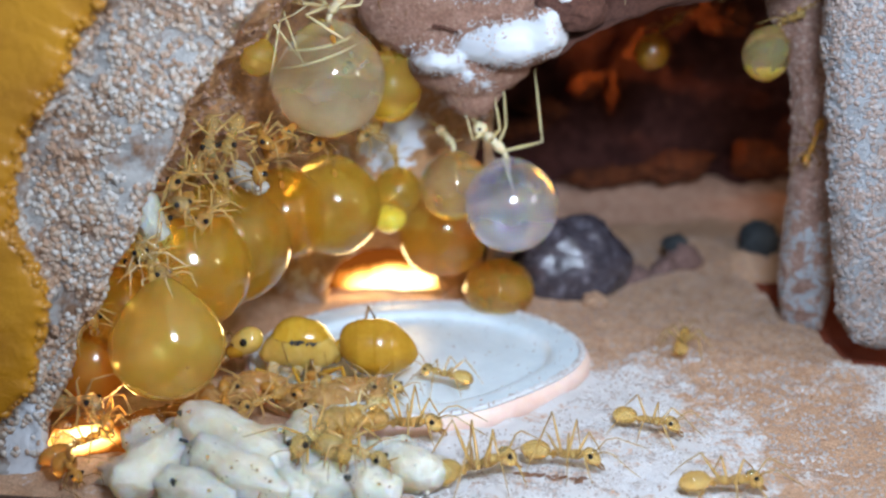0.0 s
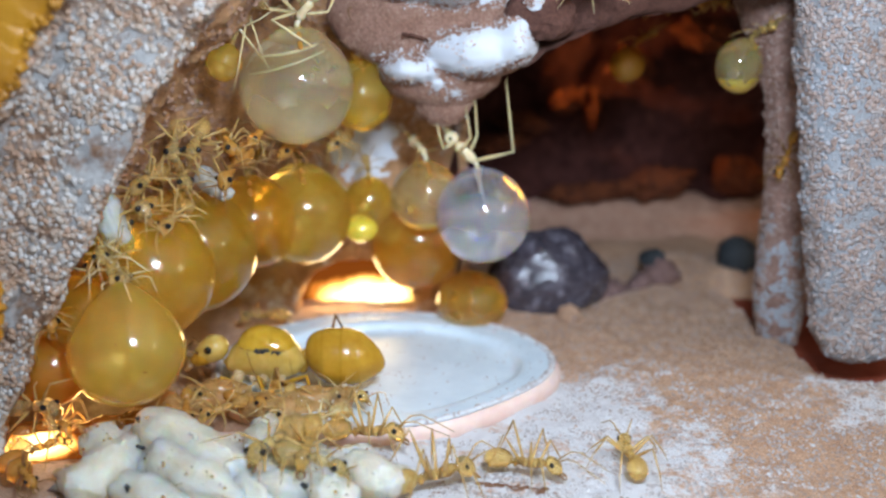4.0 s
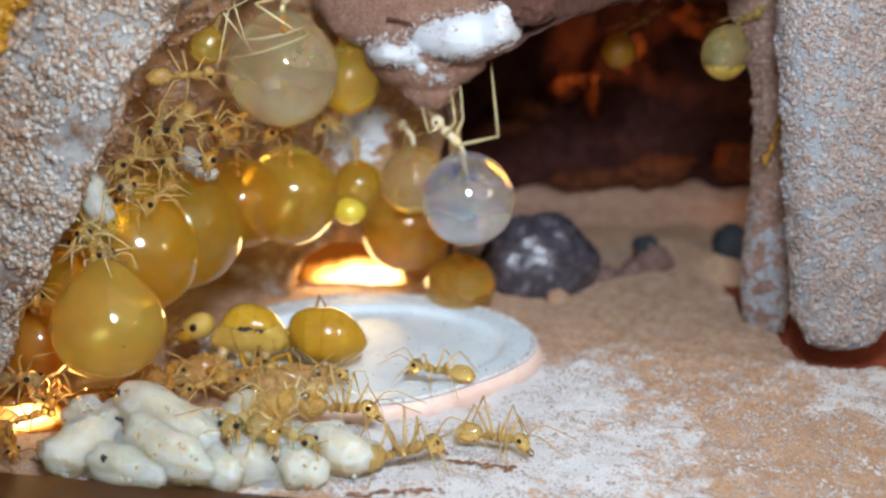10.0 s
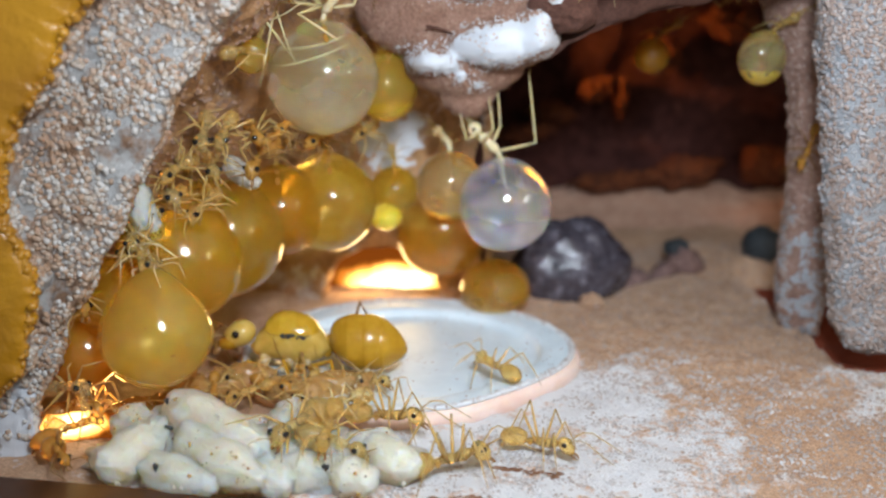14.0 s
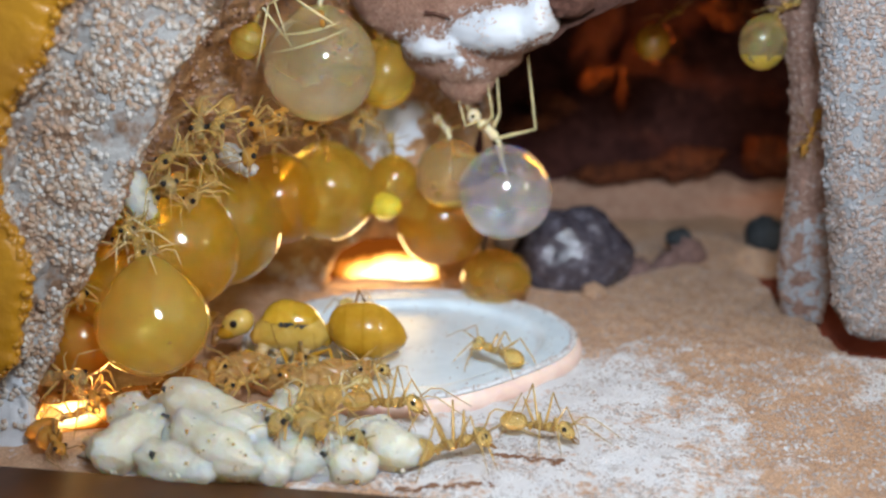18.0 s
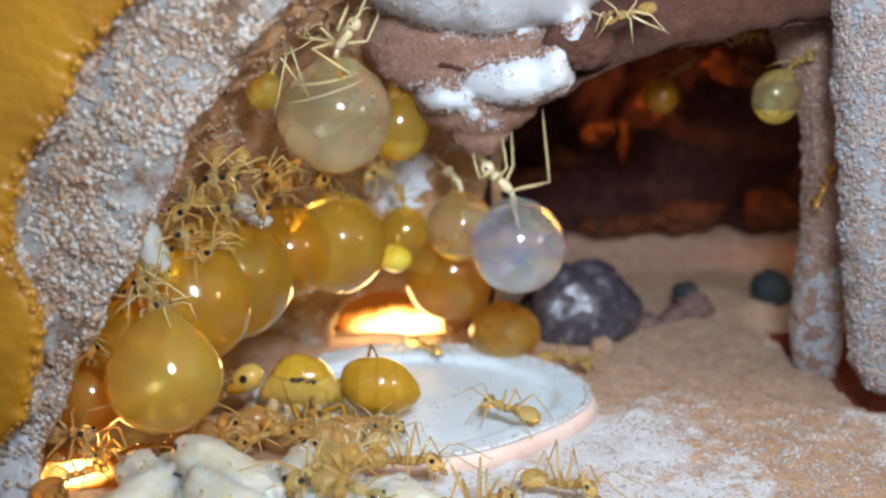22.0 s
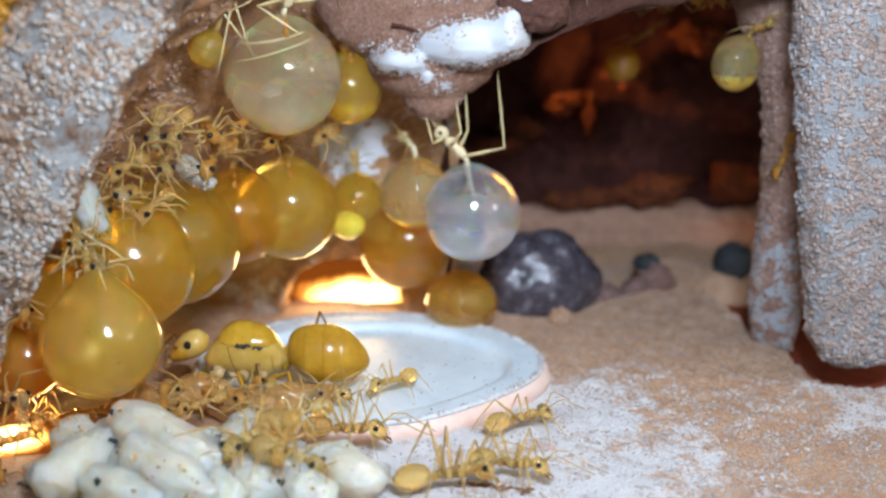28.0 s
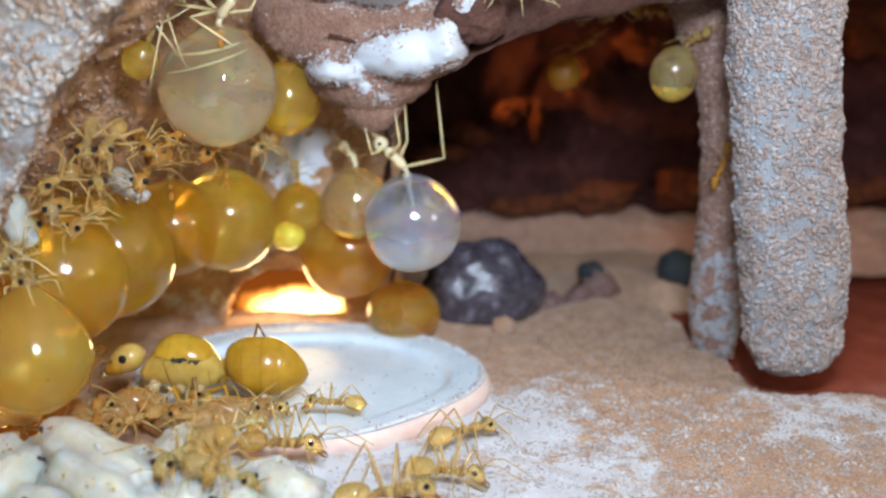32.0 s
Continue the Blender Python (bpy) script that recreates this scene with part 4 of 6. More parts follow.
def trunk_of(ob, L, shell):
    bm = bmesh.new()
    ball(bm, Vector((0.25, 0, 0.185)) * L, Vector((0.10, 0.054, 0.060)) * L, 18, 12, (0, -12, 0))
    ball(bm, Vector((0.11, 0, 0.175)) * L, Vector((0.105, 0.048, 0.052)) * L, 18, 12, (0, 10, 0))
    tube(bm, [Vector((0.31, 0, 0.19)) * L, Vector((0.37, 0, 0.20)) * L], [0.035 * L, 0.03 * L], 8)
    part("thorax", bm, shell, ob)
    bm = bmesh.new()
    ball(bm, Vector((0.0, 0, 0.155)) * L, Vector((0.03, 0.035, 0.055)) * L, 12, 8)
    tube(bm, [Vector((0.06, 0, 0.15)) * L, Vector((-0.08, 0, 0.15)) * L], [0.02 * L, 0.02 * L], 6)
    part("petiole", bm, shell, ob)


def segmented(ob, c, r, shell, turn, bands=4):
    """An abdomen with a faint step at each plate and a pointed tip, along -x."""
    bm = bmesh.new()
    e = Euler([radians(a) for a in turn]).to_matrix()
    rows = []
    for j in range(41):
        s = j / 40
        x = 1 - 2 * s
        w = math.sqrt(max(0.0, 1 - x * x)) ** (0.9 + 0.5 * max(0.0, -x))
        w *= 1 - 0.035 * ((s * bands) % 1.0) if 0.06 < s < 0.94 else 1
        rows.append([Vector(c) + e @ Vector((x * r[0], w * r[1] * math.cos(q), w * r[2] * math.sin(q))) for q in [2 * math.pi * i / 24 for i in range(25)]])
    bm.free()
    bm = sheet(rows)
    bmesh.ops.remove_doubles(bm, verts=bm.verts, dist=0.002)
    bmesh.ops.recalc_face_normals(bm, faces=bm.faces)
    return part("gaster", bm, shell, ob)


def worker(m, label, L=5.0, gait="walk", shell=None, legs=None, belly=(0.17, 0.115, 0.115), belly_at=(-0.20, 0, 0.17), reach=1.0, lift=0.0, head=None, category="ant", group="worker ants"):
    ob = thing("worker_ant", m, label, category, group)
    shell, legs = shell or M_ANT, legs or M_LEG
    trunk_of(ob, L, shell)
    head_of(ob, L, shell, **(head or {}))
    segmented(ob, Vector(belly_at) * L, Vector(belly) * L, shell, (0, -8, 0))
    limbs(ob, gait, L, legs)
    feelers(ob, L, legs, reach, lift)
    return ob


def turned(x, y, z, heading, pitch=0.0, roll=0.0):
    """A pose on a surface: heading in degrees from +x, then nose-down pitch and roll."""
    return at(x, y, z, 0, 0, heading) @ pose(0, 0, 0, roll, pitch, 0)


def perched(h, t, g, nose, label, L=4.0, shell=None, legs=None, feet=(), seed=1, fat=(0.14, 0.095), name="worker_ant", group="worker ants", feel=1.0, belly=None):
    """An ant given by the places of its head, thorax and gaster, and the way its face points."""
    shell, legs = shell or M_ANT, legs or M_LEG
    rnd = random.Random(seed)
    ob = thing(name, at(*t), label, "ant", group)
    o = Vector(t)
    h, g, nose = Vector(h) - o, Vector(g) - o, Vector(nose).normalized()
    f = (h - g).normalized()
    s = f.cross(Vector((0.12, -1.0, 0.35))).normalized()
    n = s.cross(f)
    q = nose.to_track_quat("X", "Z")
    bm = bmesh.new()
    ball(bm, (0, 0, 0), (0.125 * L, 0.088 * L, 0.086 * L), 24, 16)
    for v in bm.verts:
        k = v.co.x / (0.125 * L)
        v.co.y *= 1.02 - 0.24 * k
        v.co.z *= 1.0 - 0.12 * k
        v.co = q @ v.co + h
    head = part("head", bm, shell, ob)
    for sy in (1, -1):
        e = q @ Vector((-0.01 * L, sy * 0.083 * L, 0.034 * L))
        bm = bmesh.new()
        ball(bm, h + e, 0.035 * L, 14, 10)
        part("eye", bm, M_EYE, head, "black eye")
        bm = bmesh.new()
        m = h + q @ Vector((0.105 * L, sy * 0.03 * L, -0.02 * L))
        tube(bm, [m, m + q @ Vector((0.05, sy * 0.015, -0.01)) * L, m + q @ Vector((0.085, -sy * 0.022, -0.015)) * L], [0.018 * L, 0.014 * L, 0.005 * L], 6)
        part("mandible", bm, M_LEG_DARK, head)
        bm = bmesh.new()
        a = h + q @ Vector((0.07, sy * 0.035, 0.05)) * L
        j1, j2 = rnd.uniform(0.05, 0.16), rnd.uniform(-0.12, 0.1)
        tube(bm, [a, a + q @ Vector((0.08, sy * j1, 0.12)) * L, a + q @ Vector((0.16, sy * (j1 + 0.06), 0.15)) * L * feel, a + q @ Vector((0.34, sy * (j1 + 0.05), j2)) * L * feel], [0.010 * L, 0.009 * L, 0.008 * L, 0.005 * L], 6)
        part("antenna", bm, legs, ob)
    bm = bmesh.new()
    e = f.to_track_quat("X", "Z")
    for c, r in (((0.07, 0.01), (0.10, 0.058, 0.062)), ((-0.08, 0.0), (0.10, 0.05, 0.052))):
        w = ball(bm, (0, 0, 0), Vector(r) * L, 18, 12)
        for v in w:
            v.co = e @ v.co + f * c[0] * L + n * c[1] * L
    tube(bm, [f * 0.14 * L, f * 0.14 * L + (h - f * 0.14 * L) * 0.8], [0.035 * L, 0.032 * L], 8)
    part("thorax", bm, shell, ob)
    bm = bmesh.new()
    tube(bm, [-f * 0.15 * L, (-f * 0.15 * L).lerp(g, 0.35), (-f * 0.15 * L).lerp(g, 0.7)], [0.025 * L, 0.042 * L, 0.02 * L], 8)
    part("petiole", bm, shell, ob)
    back = (g + f * 0.15 * L).normalized().to_track_quat("X", "Z").to_euler()
    segmented(ob, g, (fat[0] * L, fat[1] * L, fat[1] * L), belly or shell, [math.degrees(v) for v in back])
    for k in range(6):
        sy, row = (1, -1)[k % 2], k // 2
        p0 = f * (0.10 - 0.09 * row) * L + s * sy * 0.04 * L - n * 0.02 * L
        if k < len(feet) and feet[k]:
            foot = Vector(feet[k]) - o
            knee = p0.lerp(foot, 0.45) + n * 0.16 * L + s * sy * 0.04 * L
        else:
            reach = (0.34, 0.02, -0.34)[row] + rnd.uniform(-0.12, 0.12)
            knee = p0 + (f * reach * 0.6 + s * sy * rnd.uniform(0.14, 0.24) + n * rnd.uniform(0.02, 0.12)) * L
            foot = p0 + (f * reach * 1.35 + s * sy * rnd.uniform(0.24, 0.38) - n * rnd.uniform(0.08, 0.22)) * L
        bm = bmesh.new()
        sh = knee.lerp(foot, 0.6)
        r = 0.0105 * L
        tube(bm, [p0, p0.lerp(knee, 0.35), p0.lerp(knee, 0.8), knee, knee.lerp(sh, 0.4), sh, foot], [r * 1.5, r * 1.7, r * 1.2, r * 0.95, r * 1.0, r * 0.7, r * 0.35], 7)
        part("leg", bm, legs, ob)
    return ob


# Repletes: hanging ants whose gasters are swollen with honey.
def replete(c, r, skin_m, shell, legs, label, up=(0, 0, 1), heading=0.0, L=4.4, stretch=1.0, dent=0.0, body=True, spread=(), lean=0.45, held=(), pool=None, pear=0.0):
    ob = thing("replete_ant", at(*c), label, "ant", "honey-filled ants")
    bm = bmesh.new()
    ball(bm, (0, 0, 0), (r, r, r * stretch), 48, 32, None, 0.02, 0.6, c[0])
    d = Vector(up).normalized()
    for v in bm.verts:
        k = max(0.0, v.co.z / (r * stretch))
        if pear:
            v.co = Vector((v.co.x * (1 - pear * k ** 2), v.co.y * (1 - pear * k ** 2), v.co.z * (1 + 0.72 * pear * k * k)))
        k = v.co.normalized().dot(d)
        if k > 0.8 and not pear:
            v.co += d * r * 0.07 * ((k - 0.8) / 0.2) ** 1.6 * (1 + dent)
    gaster = part("gaster", bm, skin_m, ob, "round swollen honey-filled gaster")
    if pool is not None:
        # honey settled in the lower part of the gaster
        bm = bmesh.new()
        ball(bm, (0, 0, 0), (r * 0.95, r * 0.95, r * 0.95 * stretch), 40, 28)
        for v in bm.verts:
            top = pool * r * stretch
            if v.co.z > top:
                k = (v.co.z - top) / (0.95 * r * stretch - top)
                flat = Vector((v.co.x, v.co.y, 0))
                flat = flat.normalized() if flat.length > 1e-6 else flat
                v.co = flat * 0.93 * r * math.sqrt(1 - pool * pool) * (1 - k) + Vector((0, 0, top + 0.02 * r * noise.noise(v.co * 0.8)))
        part("honey_pool", bm, H_POOL, gaster, "yellow honey settled at the bottom")
    if skin_m == H_CLEAR:
        bm = bmesh.new()
        tube(bm, [d * r * 1.04, d * r * 0.8, d * r * 0.5 + Vector((0.08, 0, 0)), d * r * 0.28 + Vector((0.14, 0, 0))], [0.34, 0.17, 0.10, 0.03], 8)
        part("crop", bm, M_WING, gaster, "white stalk inside the clear gaster")
    if skin_m in (H_AMBER, H_DEEP, H_OPAQUE, H_PALE) and r > 1.6:
        rnd = random.Random(int(100 * r + 10 * abs(c[0])))
        bm = bmesh.new()
        for k in range(16):
            e = Vector((rnd.gauss(0.2, 0.6), -1.0, rnd.gauss(0.1, 0.5))).normalized()
            ball(bm, Vector((e.x, e.y, e.z * stretch)) * r * 1.003, 0.018 + 0.05 * rnd.random() ** 3, 6, 5)
        part("speck", bm, M_LEG_DARK, gaster, "tiny brown specks on the skin")
    if skin_m != H_CLEAR:
        side = Vector((0.3, -0.8, 0)).cross(d).normalized()
        for k in () if pear else (0.35, 0.62):
            bm = bmesh.new()
            ball(bm, (0, 0, 0), (0.05 * r, 0.12 * r, 0.02 * r), 12, 8)
            e = (d * math.cos(k) + Vector((0.2, -1, 0)).normalized() * math.sin(k)).normalized()
            q = e.to_track_quat("Z", "Y")
            for v in bm.verts:
                v.co = q @ v.co + e * r * (1.0 + 0.04 * max(0.0, e.dot(d) - 0.8) / 0.2) * (1 + (stretch - 1) * abs(e.z))
            part("plate", bm, M_ANT_ORANGE, gaster, "small hard plate on the stretched skin")
    tip = d * r * (1.05 + 0.66 * pear) * (stretch if abs(d.z) > 0.7 else 1)
    turn = Matrix.Rotation(radians(heading), 3, "Z")
    f = turn @ Vector((1, 0, lean)).normalized()
    s = turn @ Vector((0, 1, 0))
    n = f.cross(s)
    if not body:
        return ob
    bm = bmesh.new()
    tube(bm, [tip - d * 0.2, tip + d * 0.18, tip + d * 0.3 + f * 0.2], [0.28, 0.16, 0.2], 8)
    part("petiole", bm, shell, ob)
    b = tip + d * 0.34
    bm = bmesh.new()
    tube(bm, [b, b + f * 0.12 * L, b + f * 0.2 * L, b + f * 0.32 * L, b + f * 0.38 * L], [0.035 * L, 0.075 * L, 0.055 * L, 0.08 * L, 0.035 * L], 12)
    part("thorax", bm, shell, ob)
    hc = b + f * 0.47 * L - n * 0.0
    bm = bmesh.new()
    ball(bm, hc, Vector((0.10, 0.085, 0.10)) * L, 18, 12)
    head = part("head", bm, shell, ob)
    for sy in (1, -1):
        bm = bmesh.new()
        ball(bm, hc + s * sy * 0.075 * L + d * 0.01 * L, 0.026 * L, 10, 8)
        part("eye", bm, M_EYE, head, "black eye")
        for x0, out, rise, ahead in () if held else spread or ((0.30, 0.20, 0.16, 0.34), (0.20, 0.34, 0.12, 0.06), (0.10, 0.30, 0.10, -0.34)):
            p0 = b + f * x0 * L
            knee = p0 + s * sy * out * 0.62 * L + d * (0.10 + 0.3 * rise) * L + f * ahead * 0.45 * L
            foot = p0 + s * sy * out * 1.25 * L + d * rise * L + f * ahead * 1.3 * L
            bm = bmesh.new()
            tube(bm, [p0, p0.lerp(knee, 0.5), knee, knee.lerp(foot, 0.6), foot], [0.017 * L, 0.015 * L, 0.011 * L, 0.008 * L, 0.004 * L], 6)
            part("leg", bm, legs, ob)
        bm = bmesh.new()
        a = hc + f * 0.06 * L + s * sy * 0.03 * L
        tube(bm, [a, a + f * 0.10 * L + d * 0.08 * L + s * sy * 0.06 * L, a + f * 0.28 * L + s * sy * 0.1 * L - d * 0.04 * L], [0.010 * L, 0.008 * L, 0.005 * L], 5)
        part("antenna", bm, legs, ob)
    for line in held:
        bm = bmesh.new()
        p = [Vector(q) - Vector(c) for q in line]
        pts = [p[0], p[0].lerp(p[1], 0.5), p[1], p[1].lerp(p[2], 0.5), p[2], p[2] + Vector((0.06, 0, 0.3))]
        tube(bm, pts, [0.12, 0.12, 0.085, 0.085, 0.05, 0.02], 6)
        part("leg", bm, legs, ob)
    return ob


replete((3.3, 1.0, 10.1), 3.2, H_CLEAR, M_CREAM, M_LEG_PALE, "pale ant with a glass-clear swollen gaster, hanging from the ceiling", up=(-0.12, 0, 1), heading=170, L=5.0, lean=0.95, held=[((2.5, 0.9, 13.9), (5.3, 0.8, 14.55), (4.75, 1.0, 19.2)), ((2.3, 1.2, 14.2), (2.9, 1.3, 15.6), (2.7, 1.0, 18.2)), ((1.8, 0.7, 14.7), (2.4, 0.2, 15.6), (2.1, 0.4, 17.4)), ((1.7, 1.2, 14.9), (0.9, 1.8, 15.6), (0.6, 1.3, 16.6)), ((1.4, 0.8, 15.2), (0.6, 0.2, 14.9), (0.2, 0.6, 16.4)), ((2.0, 1.3, 14.5), (1.3, 2.2, 14.6), (0.9, 1.5, 16.5))])
replete((-8.5, -3.0, 19.45), 3.5, H_PALE, M_CREAM, M_LEG_PALE, "pale ant with a big milky honey gaster, hanging from the ceiling", up=(0.05, -0.1, 1), heading=-30, lean=1.2, L=4.4, held=[((-8.3, -4.2, 24.0), (-9.4, -6.5, 23.7), (-7.1, -6.5, 22.2)), ((-8.5, -4.0, 24.0), (-12.3, -7.0, 24.8), (-9.5, -7.0, 20.9)), ((-8.0, -3.4, 23.8), (-6.4, -3.6, 24.0), (-5.8, -3.0, 25.4)), ((-8.4, -3.4, 24.0), (-9.8, -3.4, 25.4), (-9.4, -2.6, 27.0)), ((-8.0, -4.0, 24.4), (-6.8, -4.6, 25.6), (-6.2, -4.6, 27.0)), ((-8.2, -3.6, 24.6), (-7.6, -3.0, 26.0), (-7.8, -2.4, 27.2))])
bm = bmesh.new()
for up, wide in ((0.50, 0.05), (0.85, 0.08)):
    tube(bm, [Vector((-8.5, -3.0, 19.45)) + 3.22 * Vector((math.sin(q) * 0.72, -math.cos(q) * 0.86, up + 0.30 * math.sin(q))).normalized() for q in [-1.1 + 2.1 * k / 16 for k in range(17)]], [0.02 + wide * math.sin(math.pi * k / 16) for k in range(17)], 8)
for v in bm.verts:
    v.co -= Vector((-8.5, -3.0, 19.45))
part("skin_fold", bm, M_CROP, bpy.data.objects["replete_ant.001"].children[0], "milky fold inside the stretched skin")
replete((-4.85, 1.6, 18.2), 2.15, H_YELLOW, M_ANT, M_LEG, "ant with a yellow honey gaster, hanging behind a bigger one", heading=40, L=3.6, stretch=1.1, pool=-0.35)
replete((-16.9, -9.0, 9.3), 3.8, H_AMBER, M_ANT, M_LEG, "ant with a large amber honey gaster on the wall", up=(-0.6, 0, 0.8), heading=150)
replete((-14.9, -5.4, 9.7), 3.8, H_AMBER, M_ANT, M_LEG, "ant with a large amber honey gaster beside another", up=(-0.4, -0.1, 0.9), heading=120)
replete((-17.2, -14.0, 6.65), 3.2, H_OPAQUE, M_ANT, M_LEG, "ant with a cloudy yellow pear-shaped gaster", up=(-0.12, 0, 1), heading=100, pear=0.25)
replete((-20.0, -11.6, 7.6), 2.6, H_DEEP, M_ANT_ORANGE, M_LEG, "ant with a deep amber gaster pressed to the wall", up=(-0.6, 0.4, 0.7), heading=90, body=False)
# Bodiless gaster added to imitate the amber-brown haze in this gap.
replete((-21.9, -12.6, 4.9), 2.1, H_BROWN, M_ANT_ORANGE, M_LEG, "dark amber gaster added for the amber haze between the wall and the brood", up=(-0.6, 0.4, 0.7), heading=90, body=False)
replete((-8.9, 1.0, 10.3), 3.35, H_AMBER, M_ANT, M_LEG, "ant with a rounded amber gaster in the middle of the cluster", heading=120)
replete((-12.3, 0.4, 9.9), 3.1, H_DEEP, M_ANT, M_LEG, "ant with a dark amber gaster between two others", heading=70)
replete((-4.55, 5.0, 10.2), 1.75, H_AMBER, M_ANT, M_LEG, "ant with a small amber gaster", heading=100, L=3.4)
replete((-5.1, 3.6, 8.6), 1.2, H_BRIGHT, M_ANT, M_LEG, "small bright yellow cloudy gaster of a young ant", heading=100, L=2.4, stretch=0.8, body=False)
replete((-0.5, 4.0, 10.8), 2.45, H_STRAW, M_CREAM, M_LEG, "ant with a clear straw yellow gaster, hanging by the clear one", heading=120, L=4.0, pool=-0.62)
replete((-1.2, 7.0, 6.4), 3.3, H_DEEP, M_ANT, M_LEG, "ant with a dark amber gaster behind the cluster", heading=60, body=False)
replete((2.9, 6.2, 2.25), 2.7, H_GLOW, M_ANT_ORANGE, M_LEG, "amber honey gaster resting behind the dish", heading=60, stretch=0.8, body=False)
replete((20.7, 3.0, 19.9), 1.6, H_STRAW, M_ANT, M_LEG, "ant with a half clear yellow gaster clinging to the thin pillar", up=(0.35, 0, 0.9), heading=-60, L=3.6, stretch=1.15, pool=-0.4)
replete((14.9, 12.0, 19.0), 1.35, H_BROWN, M_ANT_ORANGE, M_LEG, "dim amber ant hanging in the dark bay", up=(0.3, 0, 0.9), heading=20, L=3.6)
perched((-10.0, -6.9, 24.8), (-11.0, -6.8, 23.7), (-12.2, -6.9, 21.4), (0.6, -0.5, -0.4), "small pale ant with a yellow gaster on the wall", 4.0, M_ANT_PALE, M_LEG_PALE, [(-9.6, -7.4, 21.0), (-12.4, -7.8, 24.8), (-11.6, -8.0, 19.7), (-13.4, -7.2, 22.6), (-8.8, -6.8, 24.6), (-13.0, -6.8, 25.6)], 5, (0.29, 0.27), "replete_ant", "honey-filled ants", 1.0, H_YELLOW)

# The queen.
QX, QY, QZ = -9.4, -6.0, 0.55
queen = thing("queen_ant", at(QX, QY, QZ), "large glossy golden queen ant standing in the dish", "ant")


def lobe(name, c, r, turn, material, owner, label="", taper=0.0, wob=0.02, u=36, v=24):
    bm = bmesh.new()
    e = Euler([radians(a) for a in turn]).to_matrix()
    ball(bm, (0, 0, 0), r, u, v, None, wob, 1.2, c[0])
    for p in bm.verts:
        k = p.co.x / r[0]
        p.co.y *= 1 - taper * k
        p.co.z *= 1 - taper * k
        p.co = e @ p.co + Vector(c)
    return part(name, bm, material, owner, label)


q_head = lobe("head", (-4.75, -0.2, 2.9), (1.15, 0.88, 0.84), (0, 28, 180), M_QUEEN_PALE, queen, "pale golden head", 0.16)
lobe("face", (-5.25, -0.2, 2.5), (0.95, 0.76, 0.6), (0, 35, 180), M_QUEEN, q_head, "brown face plate", 0.25)
for sy in (1, -1):
    bm = bmesh.new()
    ball(bm, (-4.8, -0.2 + sy * 0.82, 3.16), (0.25, 0.15, 0.27), 18, 12)
    part("eye", bm, M_EYE, q_head, "black eye")
    bm = bmesh.new()
    tube(bm, [(-5.9, sy * 0.4 - 0.2, 2.1), (-6.3, sy * 0.34 - 0.2, 1.75), (-6.4, sy * 0.05 - 0.2, 1.5)], [0.24, 0.2, 0.06], 8)
    part("mandible", bm, M_LEG_DARK, q_head)
    bm = bmesh.new()
    tube(bm, [(-5.5, sy * 0.5 - 0.2, 2.9), (-6.0, sy * 1.0 - 0.2, 3.2), (-6.5, sy * 1.1, 2.6), (-6.7, sy * 1.2, 1.8), (-6.8, sy * 1.2, 1.2)], [0.09, 0.07, 0.07, 0.06, 0.05], 6)
    part("antenna", bm, M_LEG_DARK, queen)
# the thorax is one swept body, parted into plates
TOP = [(-3.95, 2.3), (-3.7, 2.85), (-3.3, 3.25), (-2.95, 3.85), (-2.5, 4.22), (-2.0, 4.38), (-1.4, 4.36), (-0.9, 4.2), (-0.4, 4.05), (0.1, 3.65), (0.5, 3.05), (0.85, 2.5), (1.1, 2.0)]
LOW = [(-3.95, 2.1), (-3.6, 1.6), (-3.0, 1.3), (-2.0, 1.2), (-1.0, 1.0), (0.0, 1.0), (0.7, 1.25), (1.1, 1.8)]
WIDE = [(-3.95, 0.25), (-3.6, 0.85), (-3.0, 1.15), (-2.0, 1.42), (-1.0, 1.48), (0.0, 1.36), (0.7, 0.95), (1.1, 0.35)]
profile = lambda rows, x: float(np.interp(x, [a for a, _ in rows], [b for _, b in rows]))
loft = []
for j in range(91):
    x = -3.95 + 5.05 * j / 90
    top, low, wide = profile(TOP, x), profile(LOW, x), profile(WIDE, x)
    ring = []
    for i in range(73):
        q = 2 * math.pi * i / 72
        s, c = math.sin(q), math.cos(q)
        ring.append(Vector((x + 0.12 * s, wide * math.copysign(abs(c) ** 0.85, c) - 0.1, (top + low) / 2 + (top - low) / 2 * math.copysign(abs(s) ** 0.9, s))))
    loft.append(ring)


def plate_of(p):
    if p.z > 3.28 + 0.14 * (p.x + 1.9) ** 2 * (p.x < -1.9) - 0.1 * (p.x > -1):
        return 1 if p.x < -0.95 else 2
    return 0 if p.x < -2.05 - 0.25 * (p.z - 2) else 3


